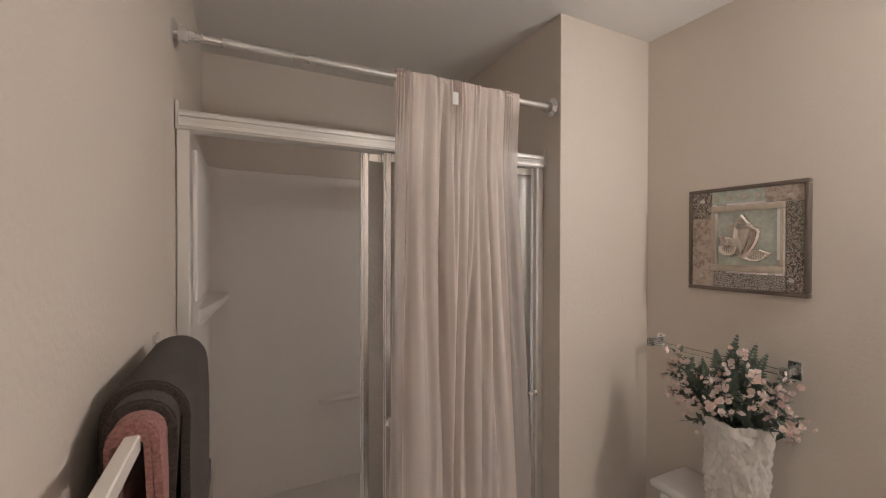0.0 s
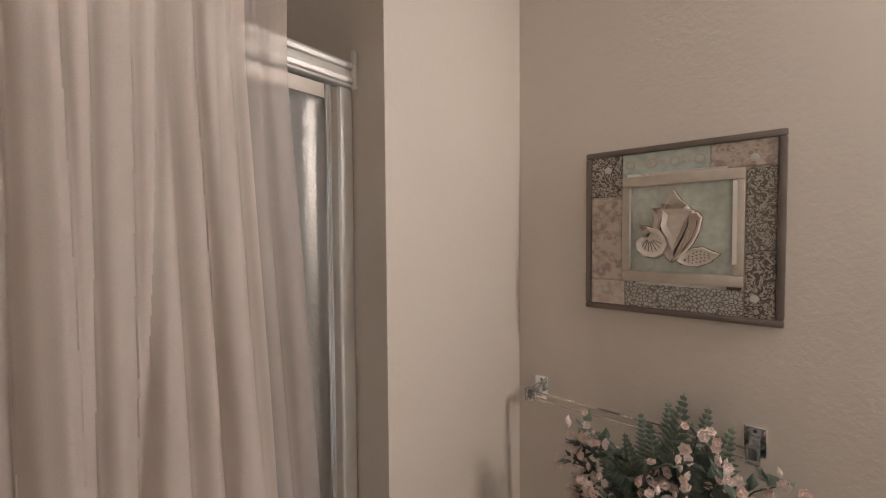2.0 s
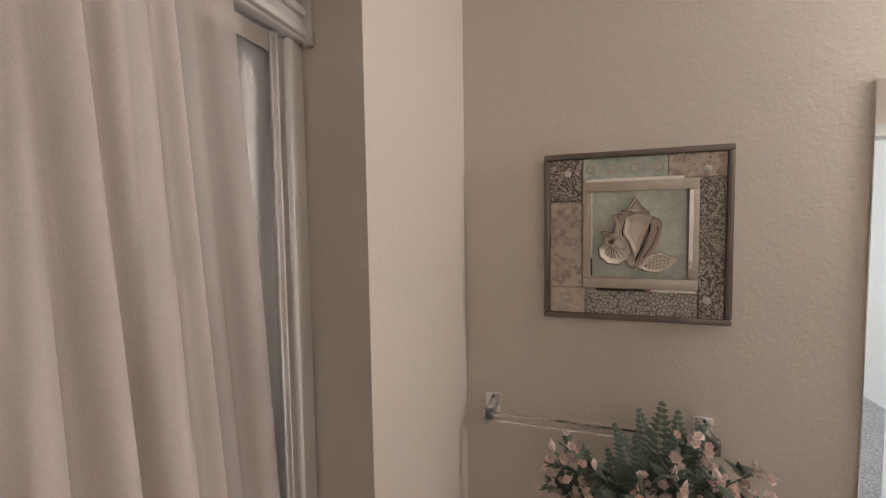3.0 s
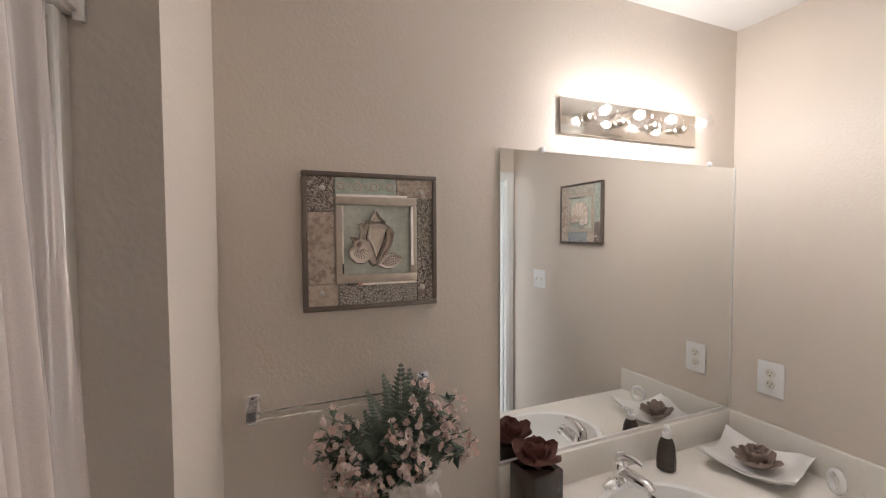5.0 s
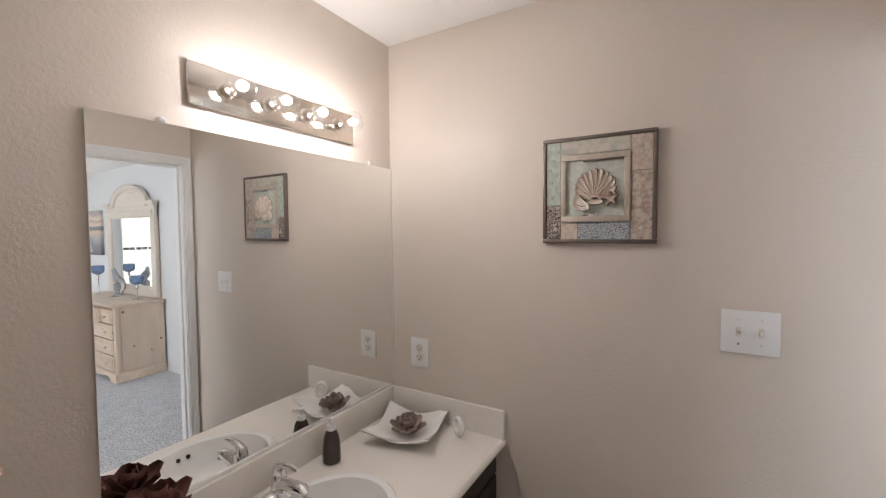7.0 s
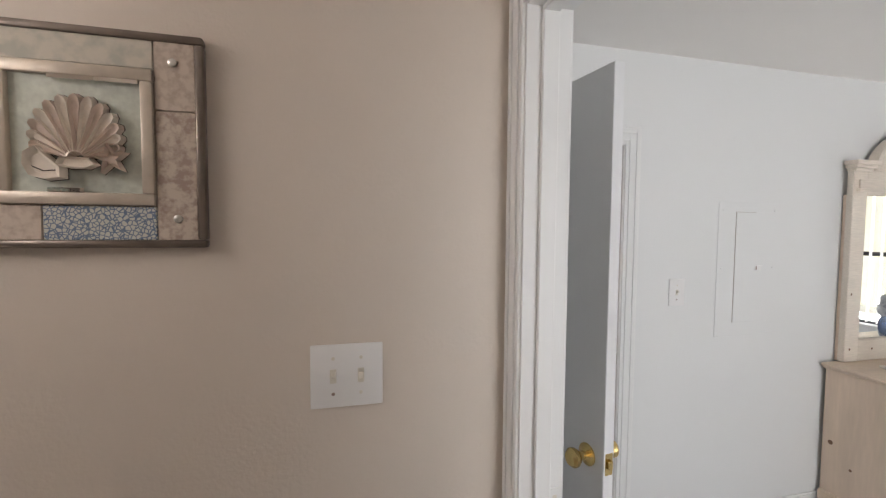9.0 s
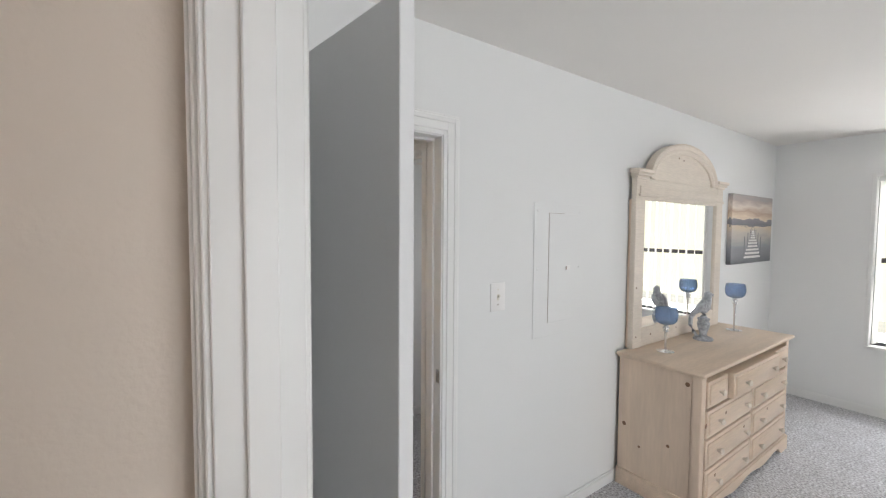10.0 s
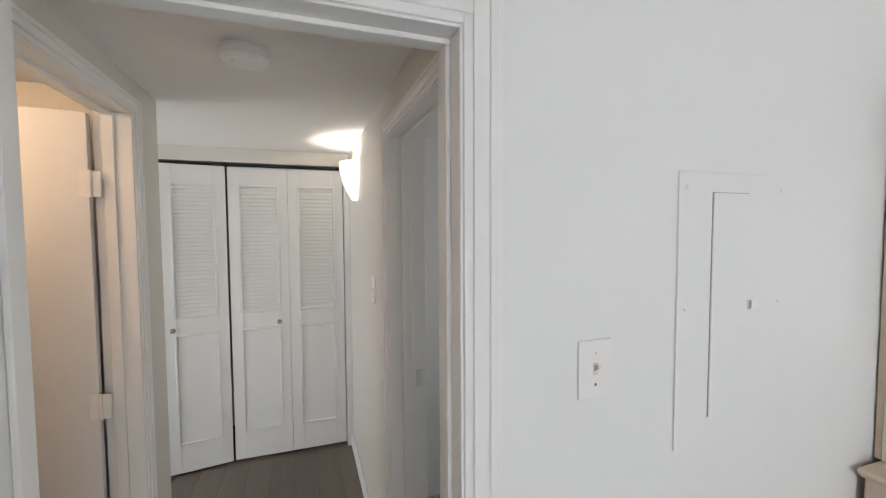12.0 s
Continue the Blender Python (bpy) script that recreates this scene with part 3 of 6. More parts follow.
def towel(name, label, material, y0, y1, r, thick, front, back, wob, seed, bands=()):
    """A folded towel hung over the bar: a thick sheet bent over it."""
    tw = thing(name, label, "towel")
    cx, cz = 0.053, 1.395
    path = []
    n = 8
    for k in range(n + 1):
        path.append((cx - r, cz - back + back * k / n, -1, 0))
    for k in range(1, 12):
        a = math.pi * (1 - k / 12)
        path.append((cx + r * math.cos(a), cz + r * math.sin(a) * 1.05, math.cos(a), math.sin(a)))
    for k in range(n * 2 + 1):
        path.append((cx + r, cz - front * k / (n * 2), 1, 0))
    NY = 16
    bm = bmesh.new()
    rows = []
    for j in range(NY + 1):
        y = y0 + (y1 - y0) * j / NY
        ring = []
        for k, (x, z, nx, nz) in enumerate(path):
            drop = max(0, cz - z)
            w = wob * math.sin(9 * y + seed + 4 * drop) * min(1, drop * 6 + 0.1) + 0.003 * math.sin(40 * y + 13 * drop)
            flare = 1 + 0.35 * min(1, drop * 5) * (nx > 0)
            ring.append(((x + nx * (thick / 2 * flare) + w * (nx > 0)), y, z + nz * thick / 2, x - nx * thick / 2 + w * (nx > 0), z - nz * thick / 2))
        out = [(a[0], a[1], a[2]) for a in ring]
        inn = [(a[3], a[1], a[4]) for a in reversed(ring)]
        rows.append([Vector(p) for p in out + inn])
    rings_mesh(bm, rows, True, True)
    bmesh.ops.bevel(bm, geom=[e for e in bm.edges if any(len(f.verts) > 4 for f in e.link_faces)], offset=thick * 0.3, segments=3, affect="EDGES")
    part("cloth", bm, material, tw)
    for zb, mb in bands:
        bm = bmesh.new()
        box(bm, cx + r + thick * 0.68, cx + r + thick * 0.68 + 0.006, y0 + 0.004, y1 - 0.004, cz - zb - 0.02, cz - zb + 0.02, bev=0.002)
        part("band", bm, mb, tw, "flat woven band")
    return tw


M_TOWB = mat("brown_terry", (0.062, 0.046, 0.037), 0.95, vary=0.25, scale=25, grain=0.35, gscale=300, bump=1.0, bscale=350, sheen=0.1)
M_TOWB2 = mat("brown_band", (0.085, 0.066, 0.056), 0.7, vary=0.1, scale=40, bump=0.3, bscale=300)
M_TOWR = mat("rose_terry", (0.36, 0.165, 0.145), 0.95, vary=0.15, scale=25, grain=0.25, gscale=300, bump=1.0, bscale=350, sheen=0.1)
towel("towel", "dusty rose terry towel folded over the bar", M_TOWR, 1.255, 1.52, 0.0125, 0.006, 0.36, 0.30, 0.002, 2)
towel("towel", "dusty rose terry towel folded under a brown one", M_TOWR, 1.255, 1.52, 0.0195, 0.007, 0.38, 0.30, 0.004, 3)
towel("towel", "dark brown bath towel folded double over the bar", M_TOWB, 1.285, 1.57, 0.0290, 0.009, 0.42, 0.33, 0.005, 5)
towel("towel", "dark brown bath towel with a woven band", M_TOWB, 1.32, 1.59, 0.0390, 0.009, 0.46, 0.36, 0.008, 7, bands=((0.20, M_TOWB2), (0.29, M_TOWB2)))

# ---- toilet ----
toilet = thing("toilet", "white porcelain toilet with lidded tank", "toilet", pose(XV, 1.515, 0, 0, 0, 90))
bm = bmesh.new()
box(bm, -0.215, 0.215, 0.02, 0.195, 0.38, 0.704, bev=0.025, seg=3)
part("tank", bm, M_PORC, toilet)
bm = bmesh.new()
box(bm, -0.232, 0.232, 0.012, 0.222, 0.704, 0.740, bev=0.016, seg=4)
part("tank_lid", bm, M_PORC, toilet)
bm = bmesh.new()
rings = []
for z, sx, y0, y1 in ((0.0, 0.11, 0.20, 0.56), (0.16, 0.10, 0.20, 0.54), (0.28, 0.15, 0.18, 0.62), (0.38, 0.185, 0.17, 0.68), (0.40, 0.18, 0.175, 0.675)):
    rings.append([Vector((sx * math.cos(a), (y0 + y1) / 2 + (y1 - y0) / 2 * math.sin(a), z)) for a in (2 * math.pi * k / 28 for k in range(28))])
rings_mesh(bm, rings)
part("bowl", bm, M_PORC, toilet)
bm = bmesh.new()
rings = []
for z, g in ((0.401, 0.0), (0.42, 0.006), (0.436, -0.008)):
    rings.append([Vector(((0.185 + g) * math.cos(a), 0.44 + (0.235 + g) * math.sin(a), z)) for a in (2 * math.pi * k / 32 for k in range(32))])
rings_mesh(bm, rings)
part("seat", bm, M_PORC, toilet)
bm = bmesh.new()
tube(bm, [(0.17, 0.197, 0.65), (0.17, 0.225, 0.65), (0.11, 0.232, 0.642)], 0.006, 8)
part("flush_handle", bm, M_CHROME, toilet)

# ---- vanity ----
ZC = 0.775
vanity = thing("vanity_cabinet", "dark espresso wooden vanity cabinet under the counter", "cabinet")
block("side_panel", M_CAB, vanity, 1.20, XV - 0.002, 0.004, 0.022, 0.09, ZC - 0.035, bev=0.002)
block("side_panel", M_CAB, vanity, 1.20, XV - 0.002, 1.097, 1.115, 0.09, ZC - 0.035, bev=0.002)
block("front_frame", M_CAB, vanity, 1.20, 1.218, 0.022, 1.097, 0.09, ZC - 0.035, bev=0.002)
block("bottom_panel", M_CAB, vanity, 1.218, XV - 0.002, 0.022, 1.097, 0.09, 0.108)
block("toe_kick", M_CAB, vanity, 1.26, XV - 0.002, 0.006, 1.11, 0.0, 0.09)
for y0, y1 in ((0.02, 0.37), (0.38, 0.735), (0.745, 1.10)):
    d = block("door", M_CAB, vanity, 1.182, 1.20, y0, y1, 0.12, ZC - 0.15, bev=0.003)
    block("raised_field", M_CAB, d, 1.176, 1.183, y0 + 0.05, y1 - 0.05, 0.17, ZC - 0.20, bev=0.004)
    block("drawer_front", M_CAB, vanity, 1.182, 1.20, y0, y1, ZC - 0.14, ZC - 0.05, bev=0.003)

counter = thing("countertop", "cream cultured marble countertop with splashbacks", "countertop")
SX, SY, SA, SB = 1.425, 0.725, 0.20, 0.25
bm = bmesh.new()
n = 48
rim = [(SX + (SA - 0.012) * math.cos(2 * math.pi * k / n), SY + (SB - 0.012) * math.sin(2 * math.pi * k / n)) for k in range(n)]
x0, x1, y0, y1 = 1.165, XV - 0.003, 0.003, 1.14


def to_edge(px, py):
    dx, dy = px - SX, py - SY
    s = min(((x1 if dx > 0 else x0) - SX) / dx if abs(dx) > 1e-6 else 9, ((y1 if dy > 0 else y0) - SY) / dy if abs(dy) > 1e-6 else 9)
    return SX + dx * s, SY + dy * s


inner = [bm.verts.new((x, y, ZC)) for x, y in rim]
outer = [bm.verts.new((*to_edge(x, y), ZC)) for x, y in rim]
lower = [bm.verts.new((v.co.x, v.co.y, ZC - 0.035)) for v in outer]
inlow = [bm.verts.new((v.co.x, v.co.y, ZC - 0.035)) for v in inner]
for k in range(n):
    q = (k + 1) % n
    bm.faces.new((inner[k], inner[q], outer[q], outer[k]))
    bm.faces.new((outer[k], outer[q], lower[q], lower[k]))
    bm.faces.new((lower[k], lower[q], inlow[q], inlow[k]))
for cx, cy in ((x0, y0), (x0, y1), (x1, y0), (x1, y1)):
    near = sorted(outer, key=lambda v: (v.co.x - cx) ** 2 + (v.co.y - cy) ** 2)[0]
    k = outer.index(near)
    near.co.x, near.co.y = cx, cy
    lower[k].co.x, lower[k].co.y = cx, cy
part("slab", bm, M_COUNTER, counter, smooth=False)
bm = bmesh.new()
tube(bm, [(x0, y0, ZC - 0.0175), (x0, y1, ZC - 0.0175)], 0.0185, 14)
part("rolled_edge", bm, M_COUNTER, counter)
bm = bmesh.new()
box(bm, XV - 0.024, XV - 0.003, 0.024, 1.14, ZC, 0.892, bev=0.005, seg=2)
part("backsplash", bm, M_COUNTER, counter)
bm = bmesh.new()
box(bm, 1.150, XV - 0.003, 0.003, 0.024, ZC - 0.035, 0.892, bev=0.005, seg=2)
part("sidesplash", bm, M_COUNTER, counter)

sink = thing("sink", "white oval drop-in sink", "sink", pose(SX, SY, ZC))
bm = bmesh.new()
rings = []
for f, z in ((1.0, 0.0), (1.0, 0.006), (0.975, 0.012), (0.93, 0.013), (0.88, 0.008), (0.85, -0.01), (0.78, -0.06), (0.62, -0.105), (0.35, -0.13), (0.08, -0.135)):
    rings.append([Vector((SA * f * math.cos(a), SB * f * math.sin(a), z + 0.0008)) for a in (2 * math.pi * k / 56 for k in range(56))])
rings_mesh(bm, rings, True, False)
part("basin", bm, M_PORC, sink)
bm = bmesh.new()
lathe(bm, [(0.02, -0.1355), (0.022, -0.132), (0.014, -0.131)], 20)
part("drain", bm, M_CHROME, sink, "chrome drain")
for dy in (-0.018, 0.018):
    bm = bmesh.new()
    lathe(bm, [(0.0075, 0.0), (0.0075, 0.004)], 12, Matrix.Translation((-0.166, dy, -0.024)) @ Matrix.Rotation(radians(75), 4, "Y"))
    part("overflow_hole", bm, M_DARK, sink)

faucet = thing("faucet", "chrome single-lever basin faucet", "faucet", pose(1.622, 0.715, ZC + 0.012, 0, 0, 0))
bm = bmesh.new()
rings = []
for f, z in ((1.0, 0.0), (1.0, 0.008), (0.86, 0.018), (0.5, 0.026)):
    rings.append([Vector((0.030 * f * math.cos(a), 0.078 * f * math.sin(a), z)) for a in (2 * math.pi * k / 32 for k in range(32))])
rings_mesh(bm, rings)
part("base_plate", bm, M_CHROME, faucet)
bm = bmesh.new()
lathe(bm, [(0.030, 0.012), (0.027, 0.035), (0.025, 0.060), (0.022, 0.076), (0.012, 0.084)], 24)
part("body", bm, M_CHROME, faucet)
bm = bmesh.new()
tube(bm, [(0.004, 0, 0.036), (-0.040, 0, 0.046), (-0.080, 0, 0.052), (-0.106, 0, 0.052), (-0.120, 0, 0.046), (-0.122, 0, 0.030)], [0.026, 0.024, 0.021, 0.019, 0.015, 0.012], 16)
part("spout", bm, M_CHROME, faucet)
bm = bmesh.new()
tube(bm, [(0.008, 0, 0.078), (0.004, 0, 0.096), (-0.020, 0.0, 0.108), (-0.055, 0.0, 0.112), (-0.088, 0.0, 0.108)], [0.018, 0.017, 0.013, 0.010, 0.007], 14)
part("lever", bm, M_CHROME, faucet)

M_ESP = mat("brown_glazed_ceramic", (0.045, 0.032, 0.026), 0.12, vary=0.2, scale=15, coat=0.4)
soap = thing("soap_dispenser", "dark brown ceramic soap dispenser with white pump", "soap dispenser", pose(1.640, 0.478, ZC + 0.001))
bm = bmesh.new()
lathe(bm, [(0.028, 0.0), (0.033, 0.004), (0.0335, 0.03), (0.031, 0.07), (0.026, 0.098), (0.020, 0.112), (0.014, 0.118)], 28)
part("bottle", bm, M_ESP, soap)
bm = bmesh.new()
lathe(bm, [(0.0155, 0.118), (0.0155, 0.136), (0.006, 0.138), (0.006, 0.152), (0.010, 0.153), (0.010, 0.162), (0.003, 0.163)], 18)
tube(bm, [(0, 0, 0.158), (-0.02, 0.012, 0.159), (-0.030, 0.018, 0.152)], [0.006, 0.005, 0.004], 10)
part("pump", bm, M_PLASTIC, soap, "white plastic pump")


def petal(bm, m, length, width, cup, thick=0.002, n=8):
    """One cupped petal rising along local x."""
    top, bot = [], []
    for i in range(n + 1):
        s = i / n
        w = width * math.sin(math.pi * min(1, 0.12 + s * 0.83)) ** 0.75
        x = length * s
        z = cup * s * s
        r1, r2 = [], []
        for j in range(5):
            q = j / 2 - 1
            p = Vector((x - 0.06 * length * q * q, w * q, z + 0.25 * width * q * q))
            r1.append(bm.verts.new(m @ p))
            r2.append(bm.verts.new(m @ (p - Vector((0, 0, thick)))))
        top.append(r1)
        bot.append(r2)
    for a in range(n):
        for j in range(4):
            bm.faces.new((top[a][j], top[a + 1][j], top[a + 1][j + 1], top[a][j + 1]))
            bm.faces.new((bot[a][j], bot[a][j + 1], bot[a + 1][j + 1], bot[a + 1][j]))
    for a in range(n):
        bm.faces.new((top[a][0], bot[a][0], bot[a + 1][0], top[a + 1][0]))
        bm.faces.new((top[a][4], top[a + 1][4], bot[a + 1][4], bot[a][4]))
    for j in range(4):
        bm.faces.new((top[0][j], top[0][j + 1], bot[0][j + 1], bot[0][j]))
        bm.faces.new((top[n][j], bot[n][j], bot[n][j + 1], top[n][j + 1]))


def bloom(parent, material, layers, seed):
    rn = random.Random(seed)
    for num, tilt, length, width, z in layers:
        for k in range(num):
            bm = bmesh.new()
            m = Matrix.Translation((0, 0, z)) @ Matrix.Rotation(2 * math.pi * (k + rn.uniform(-0.15, 0.15)) / num + tilt, 4, "Z") @ Matrix.Rotation(radians(-tilt * 20 - rn.uniform(0, 12)), 4, "Y") @ Matrix.Rotation(radians(rn.uniform(-10, 10)), 4, "X")
            petal(bm, m, length * rn.uniform(0.9, 1.1), width * rn.uniform(0.9, 1.15), length * 0.25)
            part("petal", bm, material, parent)


M_TAUPE = mat("taupe_petal", (0.34, 0.26, 0.225), 0.5, vary=0.25, scale=40, bump=0.15, bscale=200)
M_RUST = mat("red_brown_fabric_petal", (0.15, 0.062, 0.050), 0.85, vary=0.25, scale=50, bump=0.4, bscale=350)
dish = thing("dish", "white square porcelain dish with upturned corners", "dish", pose(1.512, 0.180, ZC + 0.001, 0, 0, 14) @ Matrix.Scale(1.22, 4))
bm = bmesh.new()
N = 14


def dish_z(a, b):
    r = max(abs(a), abs(b))
    c = (abs(a) * abs(b)) ** 1.5
    return 0.006 + 0.022 * max(0.0, (r - 0.45) / 0.55) ** 1.1 + 0.030 * c


tops, bots = [], []
for i in range(N + 1):
    ra, rb = [], []
    for j in range(N + 1):
        a, b = 2 * i / N - 1, 2 * j / N - 1
        pull = 1 - 0.10 * (1 - min(abs(a), abs(b)) ** 2) * max(abs(a), abs(b)) ** 4
        p = Vector((0.118 * a * pull, 0.118 * b * pull, dish_z(a, b)))
        ra.append(bm.verts.new(p))
        rb.append(bm.verts.new((p.x * 0.985, p.y * 0.985, max(0.0, p.z - 0.006))))
    tops.append(ra)
    bots.append(rb)
for i in range(N):
    for j in range(N):
        bm.faces.new((tops[i][j], tops[i + 1][j], tops[i + 1][j + 1], tops[i][j + 1]))
        bm.faces.new((bots[i][j], bots[i][j + 1], bots[i + 1][j + 1], bots[i + 1][j]))
for i in range(N):
    for A, B in (((i, 0), (i + 1, 0)), ((i, N), (i + 1, N)), ((0, i), (0, i + 1)), ((N, i), (N, i + 1))):
        bm.faces.new((tops[A[0]][A[1]], tops[B[0]][B[1]], bots[B[0]][B[1]], bots[A[0]][A[1]]))
part("bowl", bm, M_PORC, dish)
block("foot", M_PORC, dish, -0.055, 0.055, -0.055, 0.055, 0.0, 0.004, bev=0.001)
lotus = thing("lotus_flower", "taupe brown lotus flower ornament in the dish", "ornament", pose(1.512, 0.180, ZC + 0.011) @ Matrix.Scale(1.34, 4))
bloom(lotus, M_TAUPE, ((8, 0.5, 0.062, 0.022, 0.0), (6, 1.6, 0.048, 0.019, 0.010), (4, 2.6, 0.034, 0.015, 0.018)), 3)

ring = thing("ring_ornament", "white ceramic ring standing on the counter", "ornament", pose(1.322, 0.086, ZC + 0.001, 0, 0, -32))
bm = bmesh.new()
rings = []
for k in range(33):
    a = math.radians(-90 + 360 * k / 32)
    c = Vector((0.028 * math.cos(a), 0, 0.042 + 0.033 * math.sin(a)))
    rings.append([c + Vector((math.cos(a) * 0.009 * math.cos(b), 0.011 * math.sin(b), math.sin(a) * 0.009 * math.cos(b))) for b in (2 * math.pi * q / 12 for q in range(12))])
rings_mesh(bm, rings, True, False)
box(bm, -0.014, 0.014, -0.011, 0.011, 0.0, 0.008, bev=0.003)
part("ring", bm, M_PORC, ring)

cup = thing("tumbler", "dark brown square tumbler holding a fabric flower", "tumbler", pose(1.645, 1.045, ZC + 0.001, 0, 0, 8))
bm = bmesh.new()
box(bm, -0.060, 0.060, -0.060, 0.060, 0.0, 0.140, bev=0.008, seg=3)
part("cup", bm, M_ESP, cup)
fab = thing("fabric_flower", "red-brown fabric flower in the dark tumbler", "flower", pose(1.645, 1.045, ZC + 0.1385) @ Matrix.Scale(1.26, 4))
bloom(fab, M_RUST, ((6, 0.5, 0.072, 0.036, 0.004), (5, 1.7, 0.060, 0.032, 0.010), (4, 2.8, 0.045, 0.026, 0.014)), 9)

# ---- wall mirror ----
wm = thing("wall_mirror", "large frameless wall mirror above the counter", "mirror")
block("glass", M_MIRROR, wm, XV - 0.007, XV - 0.001, 0.004, 1.132, 0.898, 1.911, bev=0.0012)
block("bottom_channel", M_RAIL, wm, XV - 0.012, XV - 0.0005, 0.025, 1.132, 0.893, 0.903, bev=0.001)
block("edge_strip", M_RAIL, wm, XV - 0.009, XV - 0.0005, 0.0005, 0.0045, 0.898, 1.911)
for y in (0.160, 0.972):
    bm = bmesh.new()
    lathe(bm, [(0.010, 0.0), (0.010, 0.010), (0.006, 0.014)], 14, Matrix.Translation((XV - 0.0005, y, 1.916)) @ Matrix.Rotation(radians(-90), 4, "Y"))
    part("clip", bm, M_PLASTIC, wm, "pale plastic mirror clip")

# ---- vanity light bar ----
M_GLOBE = mat("clear_bulb_glass", (1, 1, 1), 0.0, trans=1.0, ior=1.25, vary=0.0)
nt = M_GLOBE.node_tree
gs, tp, mx = nt.nodes.new("ShaderNodeBsdfGlossy"), nt.nodes.new("ShaderNodeBsdfTransparent"), nt.nodes.new("ShaderNodeMixShader")
gs.inputs["Roughness"].default_value = 0.02
mx.inputs[0].default_value = 0.14
nt.links.new(tp.outputs[0], mx.inputs[1])
nt.links.new(gs.outputs[0], mx.inputs[2])
nt.links.new(mx.outputs[0], nt.nodes["Material Output"].inputs[0])
M_FIL = mat("lit_filament", (1.0, 0.93, 0.82), 0.5, emit=40.0)
M_BRUSH = mat("polished_nickel", (0.78, 0.73, 0.66), 0.12, 1.0, vary=0.05, scale=10)
bar = thing("vanity_light", "polished light bar with four lit clear globe bulbs", "wall light")
block("back_plate", M_BRUSH, bar, 1.714, XV - 0.0005, 0.254, 0.905, 1.977, 2.098, bev=0.006, seg=2)
for y in (0.802, 0.652, 0.502, 0.352):
    bm = bmesh.new()
    lathe(bm, [(0.026, 0.0), (0.026, 0.003), (0.019, 0.006), (0.019, 0.032), (0.015, 0.034)], 20, Matrix.Translation((1.714, y, 2.037)) @ Matrix.Rotation(radians(-90), 4, "Y"))
    sock = part("socket", bm, M_BRUSH, bar)
    bm = bmesh.new()
    prof = [(0.012, -0.006), (0.013, 0.010)] + [(0.041 * math.sin(a), 0.054 - 0.041 * math.cos(a)) for a in (math.radians(d) for d in range(22, 180, 12))] + [(0.002, 0.0949)]
    lathe(bm, prof, 28, Matrix.Translation((1.680, y, 2.037)) @ Matrix.Rotation(radians(-90), 4, "Y"))
    gl = part("bulb", bm, M_GLOBE, bar, "lit clear glass globe bulb")
    gl.visible_shadow = False
    bm = bmesh.new()
    bmesh.ops.create_uvsphere(bm, u_segments=14, v_segments=8, radius=0.012, matrix=Matrix.Translation((1.630, y, 2.037)))
    fl = part("filament", bm, M_FIL, gl)
    fl.visible_shadow = False
    bulb("bulb_lamp", 1.630, y, 2.037, BULB_W, BULB_COL, 0.015)
    # added fill disk in each globe, aimed into the room to brighten far walls
    fill_disk = area("bulb_fill", look((1.604, y, 2.037), (0.0, y + 0.8, 1.75)), 0.018, 0.018, FILL_W, BULB_COL)
    fill_disk.data.shape = "DISK"

# ---- plates ----
def plate(name, label, m, w, h, toggles=0, outlet=False, screws=True, cat="light switch"):
    """A wall plate in the local x-z plane, facing -y."""
    p = thing(name, label, cat, m)
    block("cover", M_PLASTIC, p, -w / 2, w / 2, -0.006, -0.0005, -h / 2, h / 2, bev=0.0025, seg=2)
    if outlet:
        for z in (-0.0215, 0.0215):
            bm = bmesh.new()
            lathe(bm, [(0.0175, 0.0), (0.0175, 0.0022), (0.0165, 0.003)], 20, Matrix.Translation((0, -0.006, z)) @ Matrix.Rotation(radians(90), 4, "X"))
            s = part("socket", bm, M_IVORY, p)
            bm = bmesh.new()
            box(bm, -0.0075, -0.0055, -0.0095, -0.0088, z - 0.001, z + 0.008)
            box(bm, 0.0055, 0.0075, -0.0095, -0.0088, z, z + 0.007)
            lathe(bm, [(0.003, 0.0), (0.003, 0.0007)], 10, Matrix.Translation((0, -0.0088, z - 0.008)) @ Matrix.Rotation(radians(90), 4, "X"))
            part("slot", bm, M_DARK, s)
        bm = bmesh.new()
        lathe(bm, [(0.0032, 0.0), (0.0032, 0.0012)], 10, Matrix.Translation((0, -0.006, 0)) @ Matrix.Rotation(radians(90), 4, "X"))
        part("screw", bm, M_IVORY, p)
    for k in range(toggles):
        x = (k - (toggles - 1) / 2) * 0.056
        block("toggle_collar", M_IVORY, p, x - 0.0065, x + 0.0065, -0.0068, -0.0055, -0.0145, 0.0145)
        bm = bmesh.new()
        s = 1 if k % 2 == 0 else -1
        rings_mesh(bm, [[Vector((x + a * 0.0052, -0.006, b * 0.007 + s * 0.001)) for a, b in ((-1, -1), (1, -1), (1, 1), (-1, 1))],
                        [Vector((x + a * 0.0040, -0.018, b * 0.004 + s * 0.008)) for a, b in ((-1, -1), (1, -1), (1, 1), (-1, 1))]])
        part("toggle", bm, M_IVORY, p)
        if screws:
            for z in (-0.037, 0.037):
                bm = bmesh.new()
                lathe(bm, [(0.0036, 0.0), (0.0036, 0.0012)], 10, Matrix.Translation((x, -0.006, z)) @ Matrix.Rotation(radians(90), 4, "X"))
                part("screw", bm, M_IVORY if (k, z) != (0, -0.037) else M_TAUPE, p)
    return p


